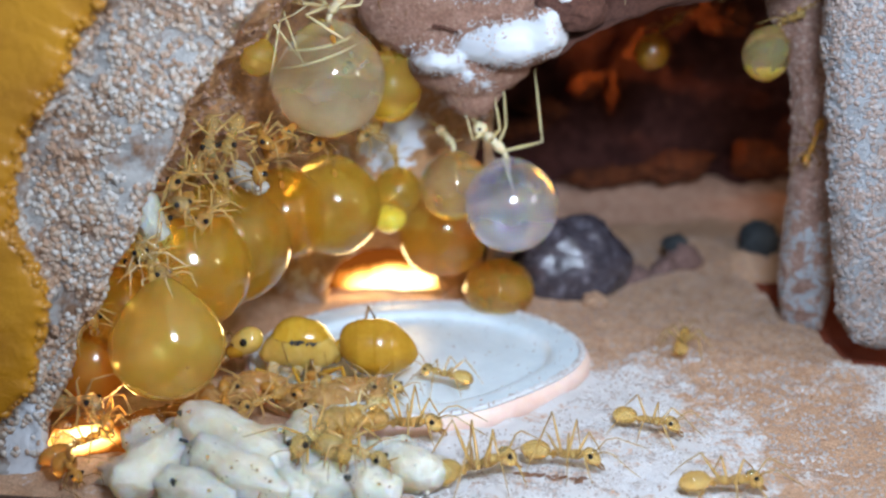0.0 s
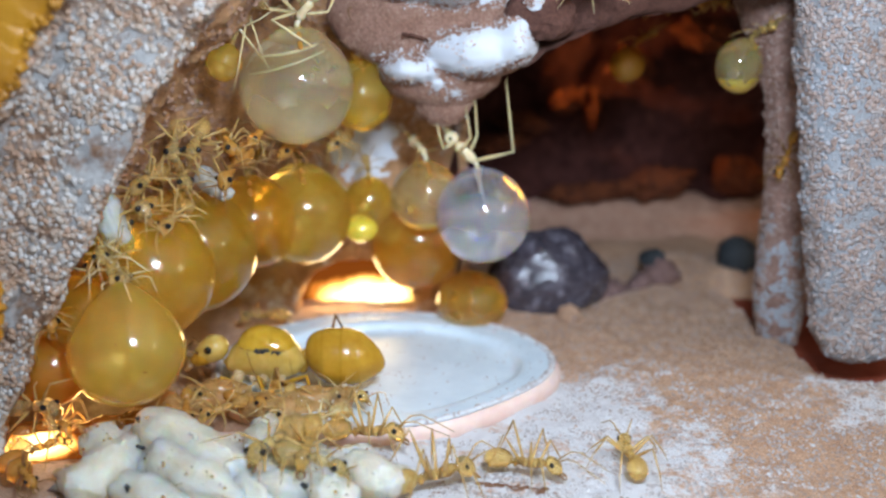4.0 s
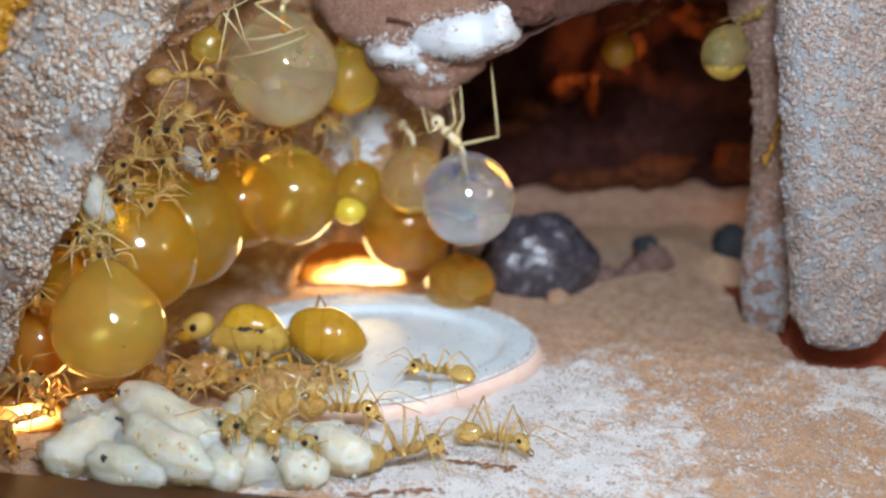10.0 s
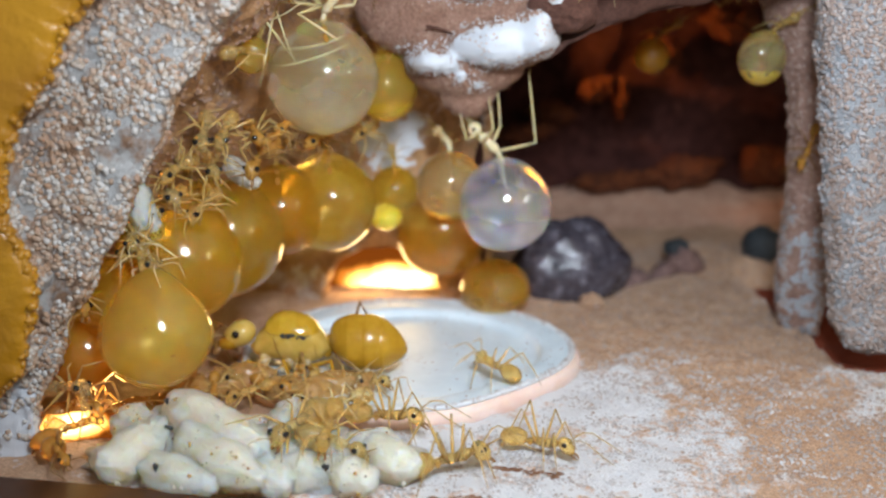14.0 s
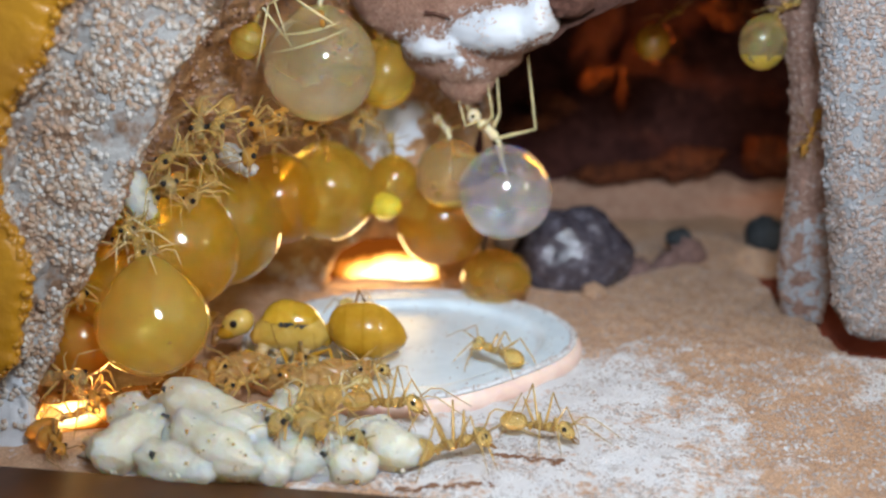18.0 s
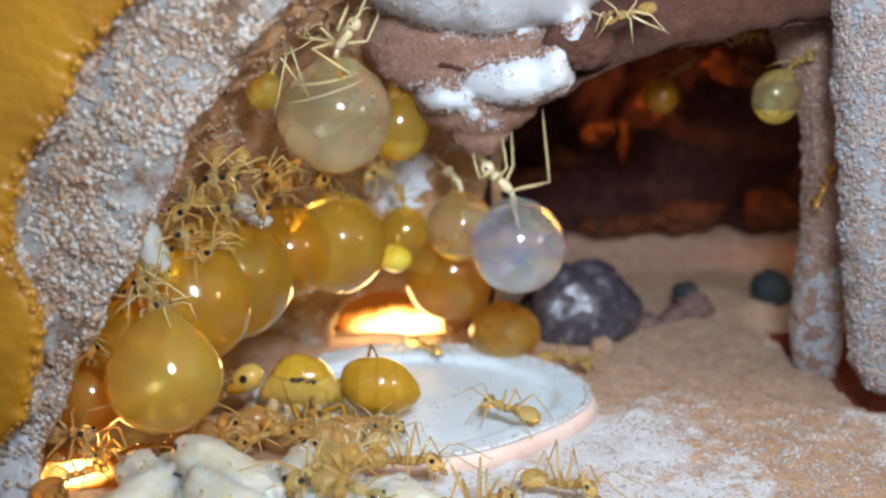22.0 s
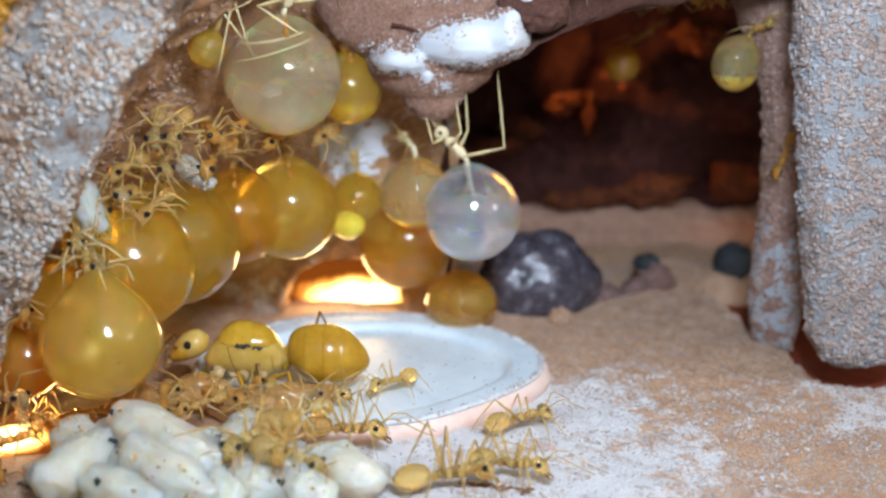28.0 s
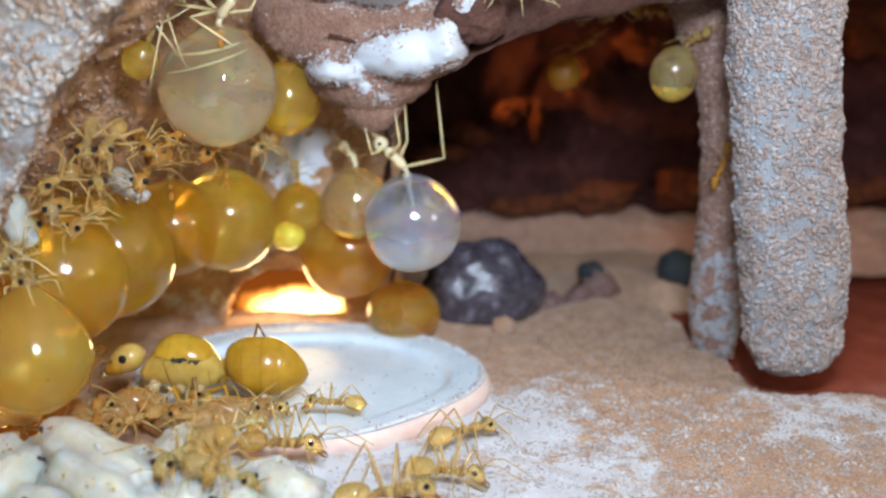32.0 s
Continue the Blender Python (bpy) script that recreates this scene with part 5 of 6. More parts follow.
for kind, (name, material, words) in enumerate((("pronotum", M_QUEEN_PALE, "narrow golden collar plate"), ("mesonotum", M_QUEEN_GOLD, "domed golden back plate"), ("scutellum", M_QUEEN_GOLD, "small yellow rear back plate"), ("side_plate", M_QUEEN_PALE, "paler yellow side plate"))):
    bm = sheet(loft)
    bmesh.ops.delete(bm, geom=[f for f in bm.faces if plate_of(f.calc_center_median()) != kind], context="FACES")
    bmesh.ops.remove_doubles(bm, verts=bm.verts, dist=0.002)
    bmesh.ops.recalc_face_normals(bm, faces=bm.faces)
    bm.normal_update()
    rim = {v for e in bm.edges if len(e.link_faces) == 1 for v in e.verts}
    near = {v for w in rim for e in w.link_edges for v in e.verts} - rim
    for v in bm.verts:
        v.co += v.normal * (-0.008 if v in rim else 0.006 if v in near else 0.012)
    part(name, bm, material, queen, words)
def on_side(x, z):
    """A place on the near flank of the thorax."""
    top, low, wide = profile(TOP, x), profile(LOW, x), profile(WIDE, x)
    s = min(0.98, abs(2 * (z - (top + low) / 2) / (top - low))) ** (1 / 0.9)
    return Vector((x, -wide * math.sqrt(1 - s * s) ** 0.85 - 0.115, z))


bm = bmesh.new()
border = [on_side(-2.85 + 3.2 * k / 20, 3.28 + 0.14 * max(0.0, -1.9 - (-2.85 + 3.2 * k / 20)) ** 2 - 0.1 * max(0.0, min(1.0, (-2.85 + 3.2 * k / 20 + 1.3) / 0.6))) for k in range(20)]
tube(bm, border, [0.022 + 0.012 * math.sin(k * 1.9) for k in range(20)], 6)
tube(bm, [on_side(-2.05 - 0.25 * (z - 2), z) for z in (3.2, 2.9, 2.5, 2.1, 1.7, 1.4)], [0.02, 0.03, 0.03, 0.03, 0.025, 0.02], 6)
tube(bm, [on_side(0.2 + 0.12 * (3 - z), z) for z in (2.95, 2.6, 2.2, 1.8, 1.4)], [0.015, 0.025, 0.025, 0.02, 0.015], 6)
for line in ([(-1.0, -0.75, 4.12), (-0.95, -1.15, 3.75), (-0.95, -1.4, 3.3)],):
    tube(bm, line, [0.02, 0.035, 0.02], 6)
part("seam", bm, M_LEG_DARK, queen, "dark seams between the plates")
rnd = random.Random(9)
bm = bmesh.new()
for k in range(26):
    cx, cz, w, h = (-1.4, 3.3, 0.46, 0.13) if k < 19 else (-0.45, 3.16, 0.5, 0.05)
    ball(bm, (cx + rnd.uniform(-w, w), -1.50 + rnd.uniform(-0.04, 0.03), cz + rnd.uniform(-h, h)), (rnd.uniform(0.07, 0.22), 0.08, rnd.uniform(0.03, 0.11)), 8, 6, (0, rnd.uniform(-60, 60), 0))
part("wing_scar", bm, M_SPOT, queen, "dark crumpled wing scar")
bm = bmesh.new()
tube(bm, [(-0.55, -1.5, 2.2), (-0.5, -1.62, 1.7), (-0.35, -1.6, 1.1)], [0.16, 0.12, 0.08], 8)
part("spiracle", bm, M_LEG_DARK, queen, "dark joint on the side plate")
lobe("petiole", (1.0, 0, 2.0), (0.4, 0.5, 0.85), (0, 10, 0), M_QUEEN, queen)
rows, N = [], 60
for j in range(N + 1):
    k = j / N
    x = -1 + 2 * k
    w = max(0.0, 1 - abs(x) ** 2.6) ** 0.5 if x < 0.0 else max(0.0, math.cos(x * 1.5708)) ** 0.62
    w *= 1 - 0.03 * ((k * 4.4) % 1.0) if 0.1 < k < 0.95 else 1
    rows.append([(3.62 + 2.52 * x, 1.85 * w * math.cos(q) - 0.1, 2.3 - 0.45 * x * abs(x) + 1.88 * w * math.sin(q) - 0.12 * math.cos(q) ** 2) for q in [2 * math.pi * i / 40 for i in range(41)]])
bm = sheet(rows)
bmesh.ops.remove_doubles(bm, verts=bm.verts, dist=0.003)
bmesh.ops.recalc_face_normals(bm, faces=bm.faces)
part("gaster", bm, M_QUEEN, queen, "golden brown pointed abdomen with faint bands")
for sy in (1, -1):
    for x0, kx, fx, fy in ((-2.9, -3.8, -4.4, 3.0), (-1.3, -1.6, -0.6, 3.6), (-0.2, 1.4, 2.0, 3.4)):
        bm = bmesh.new()
        tube(bm, [(x0, sy * 0.7, 1.9), (x0 - 0.15, sy * 1.1, 1.35), (x0 - 0.1, sy * 1.3, 0.9)], [0.42, 0.36, 0.2], 10)
        part("coxa", bm, M_COXA, queen, "pale cream leg base")
        bm = bmesh.new()
        a, k, f = Vector((x0 - 0.1, sy * 1.3, 0.95)), Vector((kx, sy * 2.5, 2.0)), Vector((fx, sy * fy, 0.1))
        tube(bm, [a, a.lerp(k, 0.4), k, k.lerp(f, 0.55), f], [0.18, 0.20, 0.12, 0.09, 0.04], 8)
        part("leg", bm, M_QUEEN, queen)
bm = bmesh.new()
tube(bm, [(2.6, 0.9, 3.2), (3.0, 1.2, 4.6), (3.4, 1.5, 3.6)], [0.1, 0.11, 0.08], 7)
part("leg", bm, M_LEG_DARK, queen)

# The brood pile: cocoons and grubs.
def cocoon(x, y, z, length, width, heading, tilt, label, material=None, spot=True, seed=0.0):
    bm = bmesh.new()
    ball(bm, (0, 0, 0), (length / 2, width / 2, width / 2), 44, 30, None, 0.13, 1.1, seed)
    for v in bm.verts:
        k = v.co.x / (length / 2)
        w = 1 + 0.26 * abs(k) ** 3 - 0.12 * k - 0.04 * math.cos(k * 7 + seed)
        v.co.y *= w
        v.co.z *= w
        v.co += v.co.normalized() * (rough(v.co + Vector((seed * 5, 0, 0)), 0.13, 0.7) + rough(v.co, 0.035, 2.6))
        v.co.z += 0.08 * width * k * k
    ob = part("cocoon", bm, material or M_BROOD, None, label)
    ob.matrix_basis = at(x, y, z, 0, tilt, heading)
    tagged(ob, category="cocoon", group="brood pile")
    rnd = random.Random(int(seed * 100))
    back = Euler((0, radians(tilt), radians(heading))).to_matrix().inverted()
    beads = bmesh.new()
    for n in range(40):
        q, k = rnd.uniform(-1.3, 1.3), rnd.choice((-1, 1)) * rnd.random() ** 0.5 * 0.93
        w = back @ Vector((0, -math.cos(q), 0.6 + math.sin(q)))
        w = Vector((0, w.y, w.z)).normalized() * math.sqrt(1 - k * k) * width / 2 * 1.06
        ball(beads, (k * length / 2, w.y, w.z), 0.03 + 0.11 * rnd.random() ** 3, 7, 5)
    part("bead", beads, M_WING if seed % 2 < 1 else M_BROOD_TAN, ob, "tiny honey beads on the silk")
    for n in range(1 + int(spot)):
        w = back @ Vector((rnd.uniform(-0.5, 0.5), -0.75, rnd.uniform(0.3, 0.8)))
        w = Vector((rnd.choice((-0.8, 0.75, 0.5, -0.3)), w.y, w.z)).normalized()
        p = Vector((w.x * length / 2, w.y * width / 2, w.z * width / 2)) * (1.04 + 0.1 * abs(w.x) ** 3)
        bm = bmesh.new()
        for k in range(5):
            ball(bm, p + Vector([rnd.uniform(-0.14, 0.14) for _ in range(3)]), rnd.uniform(0.07, 0.15) * (1 if spot and n == 0 else 0.6), 8, 6)
        part("dark_tip" if spot and n == 0 else "crumb", bm, M_SPOT if spot and n == 0 else M_BROOD_TAN, ob, "black spot on the silk" if spot and n == 0 else "brown crumb on the silk")
    return ob


C1, C2, C3 = "cream white cocoon with a dark end in the brood pile", "plump white cocoon in the brood pile", "tan see-through grub under the queen"
for i, (x, y, z, l, w, h, t) in enumerate([(-13.4, -17.3, 2.2, 8.4, 2.5, -40, 4), (-12.8, -19.4, 1.5, 7.4, 2.4, -41, 4), (-17.6, -18.2, 1.4, 5.4, 2.3, 60, -8), (-14.8, -20.1, 0.8, 5.2, 2.0, -25, 0), (-18.2, -15.8, 1.5, 3.6, 2.1, -48, 0), (-9.6, -15.8, 1.8, 4.8, 2.0, -87, -10), (-3.7, -18.8, 1.1, 4.2, 2.2, -42, 0), (-5.7, -20.1, 0.8, 3.2, 1.9, -35, 0), (-10.2, -20.1, 1.0, 4.2, 2.0, -50, 0), (-7.3, -17.6, 1.1, 4.8, 2.1, -38, 0), (-15.4, -17.4, 0.7, 4.5, 2.2, -30, 0), (-12.2, -15.4, 0.9, 4.4, 2.1, 20, 0), (-8.4, -19.6, 0.8, 3.8, 2.0, 10, 0), (-5.0, -17.0, 0.8, 3.6, 2.0, 30, 0), (-9.4, -18.0, 0.8, 4.0, 2.1, -20, 0), (-16.4, -14.0, 0.9, 3.8, 1.9, 10, 0)]):
    cocoon(x, y, z, l * 0.97, w * 1.14, h, t, C1 if i % 3 != 1 else C2, None, i % 3 != 1, i * 1.37)
bm = bmesh.new()
ball(bm, (0, 0, 0), (9.4, 3.4, 1.7), 90, 40, None, 0.12, 2.0, 6.0)
for v in bm.verts:
    v.co.z += rough(v.co, 0.3, 0.6) + rough(v.co, 0.08, 2.5)
o = part("brood_mat", bm, M_BROOD, None, "cream mat of small eggs under the cocoons")
o.matrix_basis = at(-11.2, -17.2, 0.2, 0, 0, -3)
tagged(o, category="brood", kind="stuff")
for i, (x, y, z, l, w, h) in enumerate([(-13.4, -8.8, 1.4, 4.0, 2.0, 10), (-10.2, -10.4, 1.3, 3.6, 1.9, -14), (-7.8, -9.6, 1.3, 3.4, 1.9, 20), (-15.6, -10.4, 1.2, 3.6, 1.8, 40), (-6.0, -9.0, 1.2, 2.4, 1.6, 70)]):
    cocoon(x, y, z, l, w, h, 0, C3, M_BROOD_TAN, False, 40 + i)

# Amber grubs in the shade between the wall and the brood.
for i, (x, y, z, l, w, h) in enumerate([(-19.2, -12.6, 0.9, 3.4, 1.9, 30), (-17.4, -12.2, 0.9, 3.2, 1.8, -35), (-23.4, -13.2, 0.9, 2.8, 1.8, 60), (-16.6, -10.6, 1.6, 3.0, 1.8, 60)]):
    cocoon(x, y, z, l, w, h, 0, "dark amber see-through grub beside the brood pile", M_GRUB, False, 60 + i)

# A pale cocoon propped against the wall among the ants, and a cast silk shell.
cocoon(-18.2, -11.3, 13.1, 4.0, 1.75, 12, 70, "cream white cocoon propped against the plaster wall", M_BROOD, False, 77)
cocoon(-13.2, -6.9, 14.2, 2.6, 1.3, -20, 35, "greyish cast silk shell between two honey ants", M_SILK, False, 78)

# Still workers.
W = "yellow worker ant "
tenders = [
    worker(turned(-1.1, -18.9, 0.1, 22, 0), W + "leaning over the cocoons at the front", 6.0, "stand", reach=1.1),
    worker(turned(3.9, -16.2, 0.1, -25), W + "standing on the white crusted floor", 5.0, "stand", reach=1.3),
    worker(turned(-4.8, -14.2, 0.7, -10), W + "stretching from the dish's edge to the brood", 5.4, "stand", reach=1.3),
    worker(turned(-7.0, -17.6, 2.2, -95, 10), W + "tending the cocoons, head down", 5.0, "crouch"),
    worker(turned(-6.4, -14.4, 1.9, -150), W + "resting on the brood pile", 4.6, "crouch", M_ANT_PALE, M_LEG_PALE),
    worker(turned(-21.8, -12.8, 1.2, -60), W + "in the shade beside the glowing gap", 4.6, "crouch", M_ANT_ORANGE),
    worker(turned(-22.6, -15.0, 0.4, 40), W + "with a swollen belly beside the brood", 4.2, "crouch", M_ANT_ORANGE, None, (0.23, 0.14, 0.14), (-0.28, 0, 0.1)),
]
PB = "pale see-through worker ant tending the cocoons"
perched((-9.7, -18.7, 2.55), (-8.9, -17.9, 2.9), (-7.9, -16.8, 3.0), (-0.25, -0.75, -0.55), PB, 5.4, M_ANT_PALE, M_LEG, (), 41, (0.2, 0.15))
perched((-5.4, -19.2, 1.9), (-6.6, -18.7, 2.2), (-8.0, -18.4, 2.4), (0.6, -0.5, -0.5), PB, 4.6, M_ANT_PALE, M_LEG, (), 42, (0.2, 0.15))
CU = W + "crowding under the queen"
for k, (x, y, z, h, lean, m) in enumerate([(-13.4, -9.4, 1.9, 200, 0.1, M_ANT), (-11.4, -10.4, 1.9, -30, 0.0, M_ANT_ORANGE), (-9.3, -10.8, 1.8, -110, -0.3, M_ANT), (-14.8, -11.2, 1.9, -80, -0.2, M_ANT_ORANGE), (-12.6, -11.8, 2.0, 215, -0.1, M_ANT), (-7.0, -10.0, 1.7, 20, 0.0, M_ANT_PALE), (-16.6, -12.6, 1.7, -120, -0.1, M_ANT_ORANGE), (-5.6, -8.8, 1.4, -15, 0.0, M_ANT), (-10.4, -8.6, 1.4, 60, 0.3, M_ANT_ORANGE)]):
    d = Vector((math.cos(radians(h)), math.sin(radians(h)), lean)).normalized()
    c = Vector((x, y, z))
    perched(c + d * 1.05, c, c - d * 1.2, d + Vector((0, -0.3, -0.6)), CU, 3.9, m, None, (), 100 + k)
# On the wall, faces outwards.
CW = W + "clinging to the plaster wall over the honey ants"
perched((-15.02, -9, 16.5), (-15.1, -7.99, 17), (-15.19, -6.88, 17.58), (0.35, -0.6, -0.75), CW, 5.0, M_ANT_PALE, None, [(-14.2, -9.0, 15.0), (-16.2, -9.4, 15.4), (-13.8, -8.2, 18.4), (-16.6, -9.0, 17.0), None, None], 1)
perched((-14, -8.6, 16.5), (-13.96, -7.54, 16.95), (-13.78, -6.38, 17.45), (-0.2, -0.7, -0.7), CW, 5.0, M_ANT, None, [(-13.6, -8.8, 14.6), (-14.6, -9.0, 14.9), (-12.6, -7.6, 16.4)], 2)
perched((-12.5, -7.3, 14.5), (-12.21, -6.28, 15.09), (-11.78, -5.12, 15.63), (-0.2, -0.5, -0.85), "orange worker ant reaching over two honey ants", 5.2, M_ANT_ORANGE, M_LEG_DARK, [(-9.6, -6.6, 15.2), (-14.4, -7.4, 16.6), (-9.2, -6.0, 13.6), (-13.6, -7.4, 13.4)], 3, (0.2, 0.14))
perched((-16.2, -11.8, 13.9), (-16.61, -10.83, 13.77), (-17.1, -9.67, 13.5), (0.55, -0.5, -0.7), CW, 5.0, M_ANT_PALE, None, [(-15.0, -12.0, 12.6), (-17.6, -12.6, 12.2), (-14.4, -11.2, 14.0), (-18.4, -12.4, 11.6)], 4)
perched((-16.8, -10.6, 14.9), (-16.39, -9.59, 15.17), (-15.9, -8.38, 15.35), (-0.5, -0.6, -0.6), CW, 5.0, M_ANT, None, [(-17.6, -11.2, 13.6), (-15.4, -11.0, 13.6), (-14.2, -10.4, 13.9), (-16.6, -9.4, 17.0)], 6)
perched((-19, -12.7, 10.8), (-18.64, -11.82, 11.12), (-18.1, -10.7, 11.43), (-0.3, -0.8, -0.5), CW, 4.8, M_ANT, M_LEG_PALE, [(-17.0, -13.2, 10.2), (-19.8, -13.4, 10.0), (-15.6, -12.4, 10.2), (-18.0, -14.0, 9.9)], 7)
perched((-17.2, -13.4, 10.4), (-17.65, -12.52, 10.22), (-18.19, -11.45, 9.95), (0.6, -0.6, -0.5), CW, 4.8, M_ANT_PALE, M_LEG_PALE, [(-16.4, -13.4, 9.4), (-18.2, -14.2, 8.9), (-15.4, -12.6, 10.8)], 8)
perched((-15.4, -10.6, 12.6), (-15.04, -9.54, 12.92), (-14.59, -8.33, 13.23), (-0.4, -0.5, -0.8), CW, 4.8, M_ANT, None, [(-13.6, -10.0, 12.2), (-16.0, -11.2, 11.6), (-13.0, -9.4, 12.9)], 9)
perched((-12, -7.2, 16.4), (-12.36, -6.32, 16.67), (-12.85, -5.25, 16.85), (0.7, -0.4, -0.5), CW, 4.8, M_ANT_ORANGE, None, (), 10)
perched((-21.1, -14.2, 8.2), (-21.33, -13.32, 8.65), (-21.51, -12.25, 9.19), (0.3, -0.5, -0.8), CW, 4.8, M_ANT_ORANGE, None, [(-19.6, -14.6, 8.6), (-21.8, -14.8, 7.0), (-19.4, -14.6, 7.6)], 11)
perched((-21.5, -18.4, 0.95), (-22.1, -17.8, 1.35), (-22.6, -17.0, 0.9), (0.6, -0.5, -0.5), W + "beside the glowing gap", 3.6, M_ANT_ORANGE, M_LEG_DARK, (), 33, (0.24, 0.2))
perched((-21.2, -15.4, 3.8), (-22.2, -14.9, 3.7), (-23.4, -14.3, 3.3), (0.7, -0.5, -0.4), W + "in the shade beside the brood", 5.0, M_ANT_PALE, None, (), 12)
perched((-9.4, -3.2, 15.4), (-8.95, -2.23, 15.62), (-8.41, -1.16, 15.75), (-0.7, -0.5, -0.5), CW, 4.8, M_ANT_ORANGE, M_LEG_DARK, (), 13)
perched((-4.8, 0.6, 23.7), (-5.2, 1.2, 22.6), (-5.0, 1.6, 21.0), (0.2, -0.7, -0.4), "brownish worker ant behind the yellow honey ant", 4.6, M_ANT_ORANGE, M_LEG_DARK, (), 14)
perched((-6.6, 0.2, 15.2), (-6.24, 1.26, 15.38), (-5.79, 2.42, 15.47), (-0.6, -0.6, -0.4), CW, 4.6, M_ANT, None, (), 15)
perched((-17.4, -11, 12.9), (-17.04, -10.03, 13.21), (-16.59, -8.87, 13.53), (-0.3, -0.7, -0.6), CW, 4.6, M_ANT, None, [(-18.2, -12.0, 11.6), (-15.2, -11.6, 12.2), (-17.8, -11.6, 14.6)], 21)
perched((-14.4, -9.2, 14.8), (-14.76, -8.23, 15.07), (-15.21, -7.12, 15.29), (0.5, -0.6, -0.6), CW, 4.6, M_ANT, None, [(-13.2, -9.4, 13.6), (-15.0, -9.8, 13.2), (-12.8, -8.6, 15.0)], 22)
perched((-11, -5.4, 16.6), (-10.64, -4.43, 16.87), (-10.19, -3.27, 17.05), (-0.6, -0.5, -0.6), CW, 4.2, M_ANT_ORANGE, M_LEG_DARK, (), 25)
perched((-18.4, -13.2, 11.6), (-18.62, -12.23, 11.92), (-18.85, -11.07, 12.32), (0.5, -0.6, -0.6), CW, 4.2, M_ANT, M_LEG_PALE, [(-17.0, -13.6, 10.6), (-19.2, -13.8, 10.4), (-16.8, -13.0, 11.4)], 26)
perched((8.1, -4.6, 25.4), (9.0, -4.3, 25.6), (10.3, -4.1, 25.9), (-0.8, -0.4, -0.5), W + "clinging to the ceiling lip", 4.4, M_ANT, M_LEG_PALE, [(7.2, -4.8, 24.2), (7.4, -4.8, 26.6), (9.4, -4.8, 23.9), (9.6, -4.6, 27.2), (11.6, -4.6, 24.4)], 16)
perched((24.0, 2.7, 12.6), (24.4, 2.7, 13.7), (24.7, 2.7, 15.0), (-0.2, -0.6, -0.8), "dim orange worker ant clinging to the thin pillar", 3.6, M_ANT_ORANGE, M_LEG_DARK, (), 17)
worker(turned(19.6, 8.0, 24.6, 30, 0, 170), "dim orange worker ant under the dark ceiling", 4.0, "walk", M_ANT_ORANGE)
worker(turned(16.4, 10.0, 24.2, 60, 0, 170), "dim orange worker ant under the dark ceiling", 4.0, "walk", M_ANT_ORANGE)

# Walking workers.
runner = worker(turned(14.9, -1.7, 0, 60), W + "running over the sandy floor", 4.4, "walk")
leaver = worker(turned(9.6, -13, 0, 0), W + "hurrying across the floor", 4.6, "walk")
feeder = worker(turned(11.9, -20.5, 0, 90), W + "walking to the dish to feed", 5.0, "walk")
crosser = worker(turned(-8.5, 1.6, 1, 0), W + "crossing the dish and the floor", 4.6, "walk")
nurse = worker(turned(-3.8, 5.9, 1, 0), W + "wandering beside the queen", 4.2, "walk")
drinker = worker(turned(-1.2, -7.5, 1, 60), W + "leaving the dish for the lamp gap", 4.2, "walk")
climber = worker(turned(-16.6, -14, 16.9, 40, 0, 40), W + "climbing over the nest wall", 4.4, "walk")


def steps(ob, rows, tilt=(0, 0)):
    """Rows of seconds, x, y, z, heading. The legs swing with the way that is covered."""
    walk(ob, [(t, turned(x, y, z, h, *tilt)) for t, x, y, z, h in rows])
    legs = [c for c in ob.children if c.name.startswith("leg")]
    homes = [leg.location.copy() for leg in legs]
    times, way = [rows[0][0]], [0.0]
    for a, b in zip(rows, rows[1:]):
        d = math.dist(a[1:4], b[1:4]) + 0.01 * abs(b[4] - a[4])
        n = max(1, round((b[0] - a[0]) / 0.1)) if d > 0.4 else 1
        for k in range(1, n + 1):
            times.append(a[0] + (b[0] - a[0]) * k / n)
            way.append(way[-1] + d / n)
    for k, (leg, home) in enumerate(zip(legs, homes)):
        side, pair = (1, -1)[k // 3], k % 3
        phase = math.pi * ((pair + (side < 0)) % 2)
        walk(leg, [(t, Matrix.Translation(home) @ pose(0, 0, 0, side * 7 * math.cos(2.6 * w + phase), 0, 16 * math.sin(2.6 * w + phase))) for t, w in zip(times, way)])


def sway(ob, seed, swing=9.0):
    """The antennae of an ant that stands still feel about."""
    rnd = random.Random(seed)
    for c in [c for c in ob.children if c.name.startswith("antenna")]:
        home = c.location.copy()
        walk(c, [(t * 0.8, Matrix.Translation(home) @ pose(0, 0, 0, 0, rnd.uniform(-swing, swing), rnd.uniform(-swing, swing))) for t in range(41)])


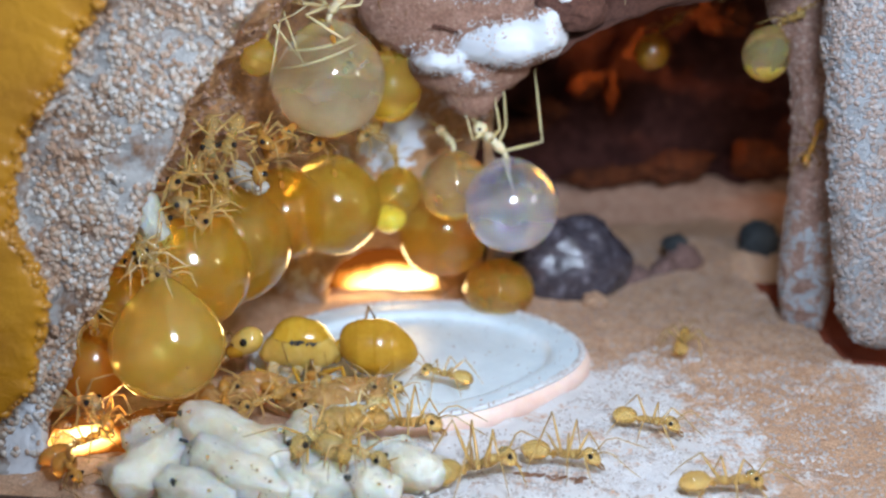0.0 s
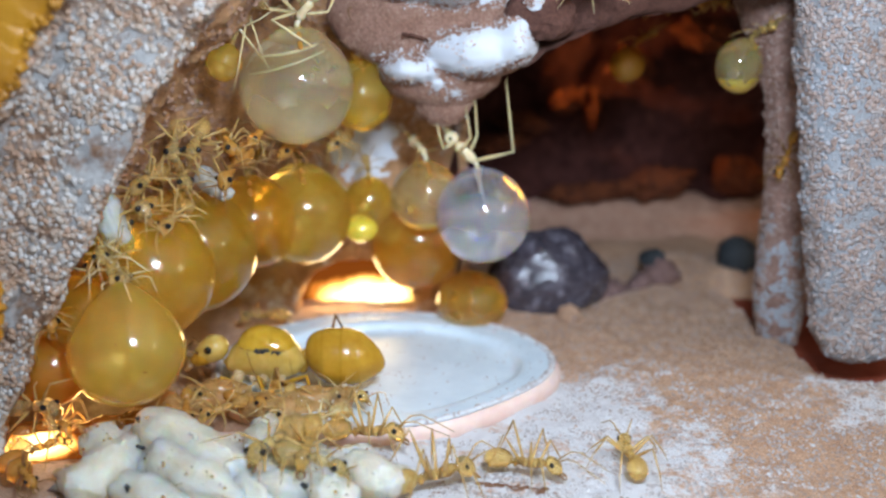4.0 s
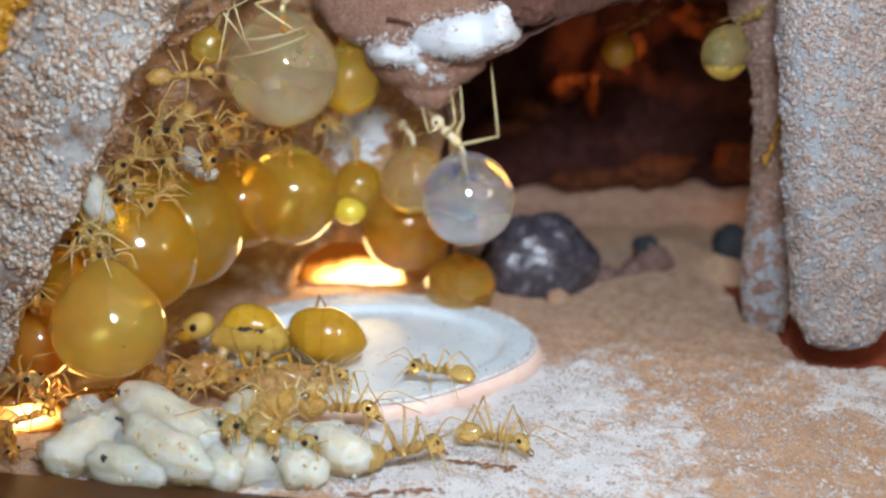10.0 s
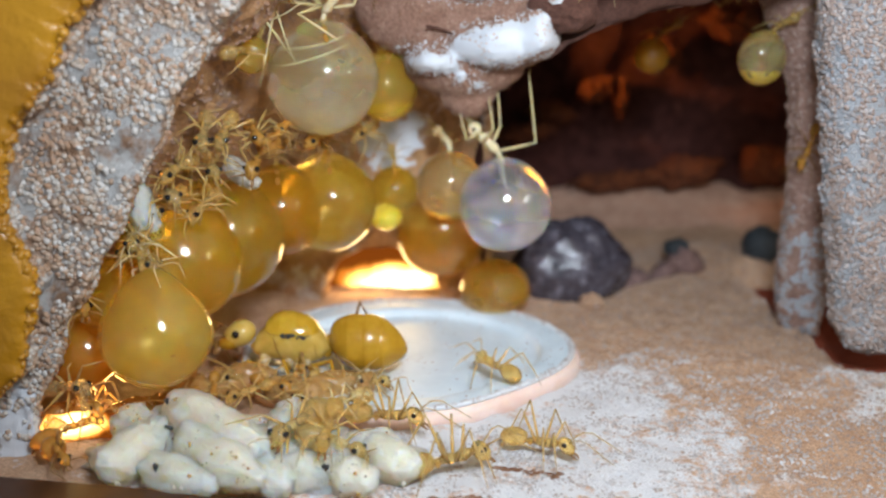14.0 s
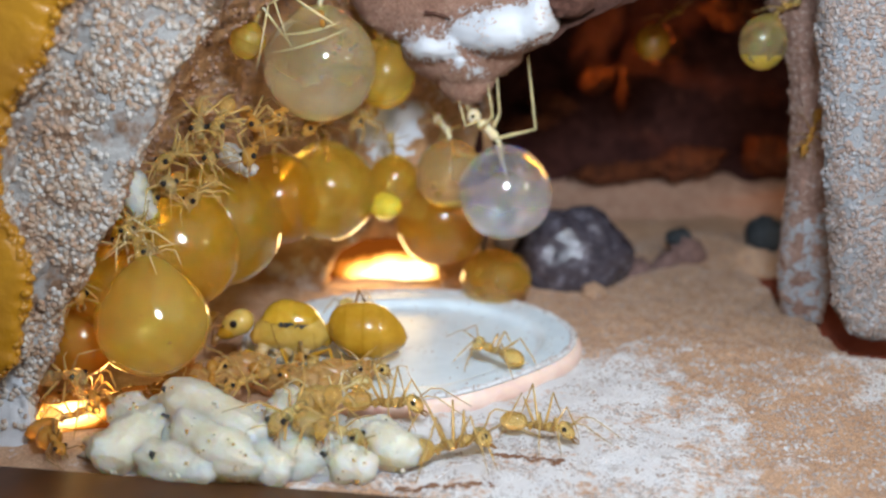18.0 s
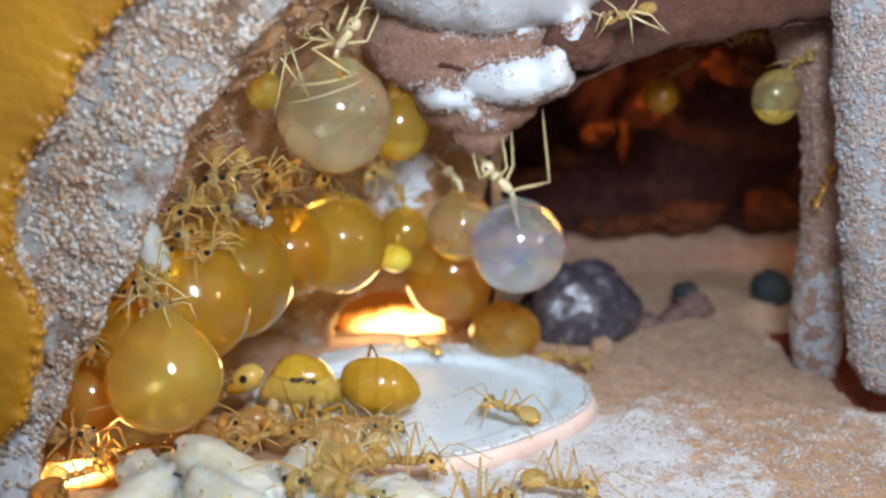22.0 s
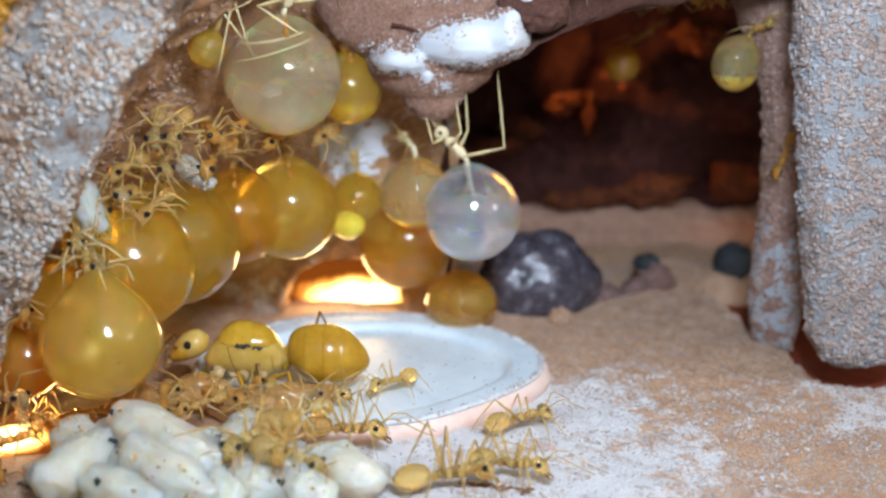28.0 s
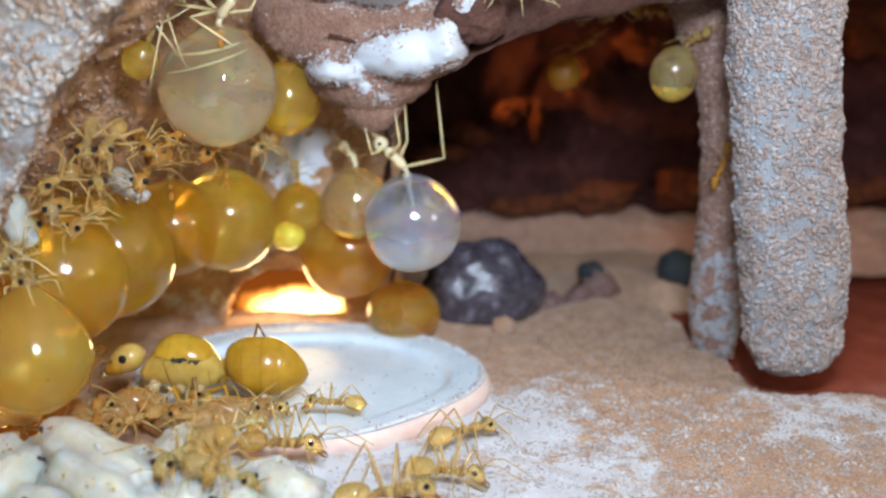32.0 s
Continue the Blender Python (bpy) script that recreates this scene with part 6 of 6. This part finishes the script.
def motions():
    for n, ob in enumerate(tenders):
        sway(ob, n)
    steps(tenders[0], [(0, -1.0, -18.8, 0.1, 22), (8, -1.2, -18.9, 0.1, 24), (21, -1.1, -18.8, 0.1, 22), (25, -0.4, -18.7, 0.1, 15), (28, 0.5, -18.8, 0.1, 12), (32, 0.8, -19.2, 0.1, 10)])
    steps(tenders[1], [(0, 4.0, -17.0, 0.1, -20), (4, 4.0, -16.8, 0.1, -22), (12, 4.0, -16.2, 0.1, -25), (24, 3.9, -15.6, 0.1, -25), (28, 4.0, -16.9, 0.1, -20), (32, 4.1, -16.3, 0.1, -20)])
    steps(runner, [(0, 14.9, -1.7, 0.1, 70), (0.8, 14.9, -1.2, 0.1, 60), (1.5, 17.5, -0.4, 0.1, 40), (2, 20.5, 3.2, 0.1, 50), (2.5, 21.2, 6.2, 0.2, 70), (3, 24.0, 13.5, 0.5, 60), (3.6, 27.6, 16.5, 0.6, 20), (4.6, 33, 19, 0.5, 20), (32, 34, 19, 0.5, 20)])
    steps(leaver, [(0, 9.6, -13.0, 0.1, -30), (0.5, 12.5, -13.6, 0.1, -25), (1, 18.0, -16.4, 0.1, -28), (1.5, 21.8, -18.4, 0.1, -25), (2.2, 28, -21, 0.1, -20), (3.5, 42, -24, 0.1, -10), (32, 44, -24, 0.1, -10)])
    steps(feeder, [(0, 11.9, -20.5, 0.1, 0), (1, 11.7, -19.6, 0.1, 40), (1.5, 12.0, -19.5, 0.1, 100), (2, 10.3, -19.6, 0.1, 150), (3, 10.5, -17.9, 0.1, 120), (4, 10.4, -16.9, 0.1, 92), (4.5, 10.1, -16.6, 0.1, 100), (5.4, 8.2, -13.2, 0.2, 140), (6.5, 4.8, -8.6, 0.9, 130), (7, 4.2, -8.9, 0.9, 130), (7.5, 3.6, -9.2, 1.0, 160), (8, 1.9, -8.8, 0.9, 172), (9, 1.5, -9.9, 0.9, 172), (10, 1.9, -9.3, 0.9, 160), (11, 1.9, -8.6, 0.9, 155), (12, 2.4, -7.8, 0.9, 140), (13, 2.7, -8.0, 0.9, 125), (17, 2.8, -7.4, 0.9, 130), (20, 2.7, -7.4, 0.9, 138), (23, 2.6, -7.7, 0.9, 142), (24, 2.8, -7.7, 0.9, 150), (24.6, 3.8, -8.0, 0.9, 80), (25, 4.9, -8.6, 0.7, 20), (26.2, 5.0, -10.2, 0.3, 25), (28, 5.1, -11.6, 0.1, 25), (29.5, 5.5, -11.4, 0.1, 25), (32, 5.4, -11.8, 0.1, 25)])
    steps(crosser, [(0, -17.6, -2.6, 0.5, 0), (16.6, -17.6, -2.6, 0.5, 0), (18, -7.5, 1.6, 0.8, -60), (18.6, -4.5, -5.5, 0.6, -40), (19, -2.4, -9.3, 0.8, 10), (19.5, -1.4, -8.0, 0.6, 60), (20, -0.5, -4.5, 0.6, 80), (20.5, 2.2, 4.6, 0.9, 70), (21, 3.8, 6.6, 1.0, 20), (21.5, 5.0, 5.4, 0.7, -40), (22, 6.6, 3.6, 0.3, -25), (22.5, 11.6, 1.9, 0.1, -15), (23, 19.6, -0.8, 0.1, -12), (23.5, 22.0, -3.4, 0.1, -60), (24, 22.6, -8.8, 0.1, -70), (24.5, 25.0, -12.2, 0.1, -50), (25.4, 34, -18, 0.1, -30), (27, 44, -22, 0.1, -20), (32, 45, -22, 0.1, -20)])
    steps(nurse, [(0, 3.0, 10.6, 0.5, 200), (20.6, 3.0, 10.6, 0.5, 200), (21.3, -1.6, 9.0, 0.5, 230), (22, -3.4, 5.9, 0.8, -50), (23, 1.0, -0.9, 0.6, -100), (23.5, -0.6, -4.8, 0.6, -130), (24, -1.7, -7.0, 0.7, -160), (25, -1.7, -7.2, 0.7, -170), (28, -1.5, -6.6, 0.7, -140), (29.5, -1.0, -7.8, 0.7, 170), (32, -1.2, -8.6, 0.8, 175)])
    steps(drinker, [(0, -1.2, -7.5, 0.7, 150), (0.5, -1.5, -6.1, 0.6, 100), (1, -1.0, -1.9, 0.6, 95), (1.5, -2.2, 1.6, 0.7, 120), (2, -5.4, 8.2, 0.8, 110), (3, -7.4, 9.6, 0.4, 140), (4.2, -13.4, 5.2, 0.5, 200), (5.4, -18.0, 0.4, 0.5, 240), (32, -18.1, 0.3, 0.5, 240)])
    steps(climber, [(0, -27, -13.0, 12, 60), (7.2, -27, -13.0, 12, 60), (8, -17.8, -15.4, 16.6, 50), (8.5, -15.4, -13.0, 18.0, 40), (9, -13.9, -10.4, 18.9, 25), (11, -13.6, -9.4, 19.6, 20), (13, -13.6, -8.8, 19.8, 60), (14.5, -13.0, -8.0, 22.5, 70), (17, -11.5, -7.6, 25.6, 60), (32, -11.5, -7.6, 25.8, 60)], (0, 50))


motions()
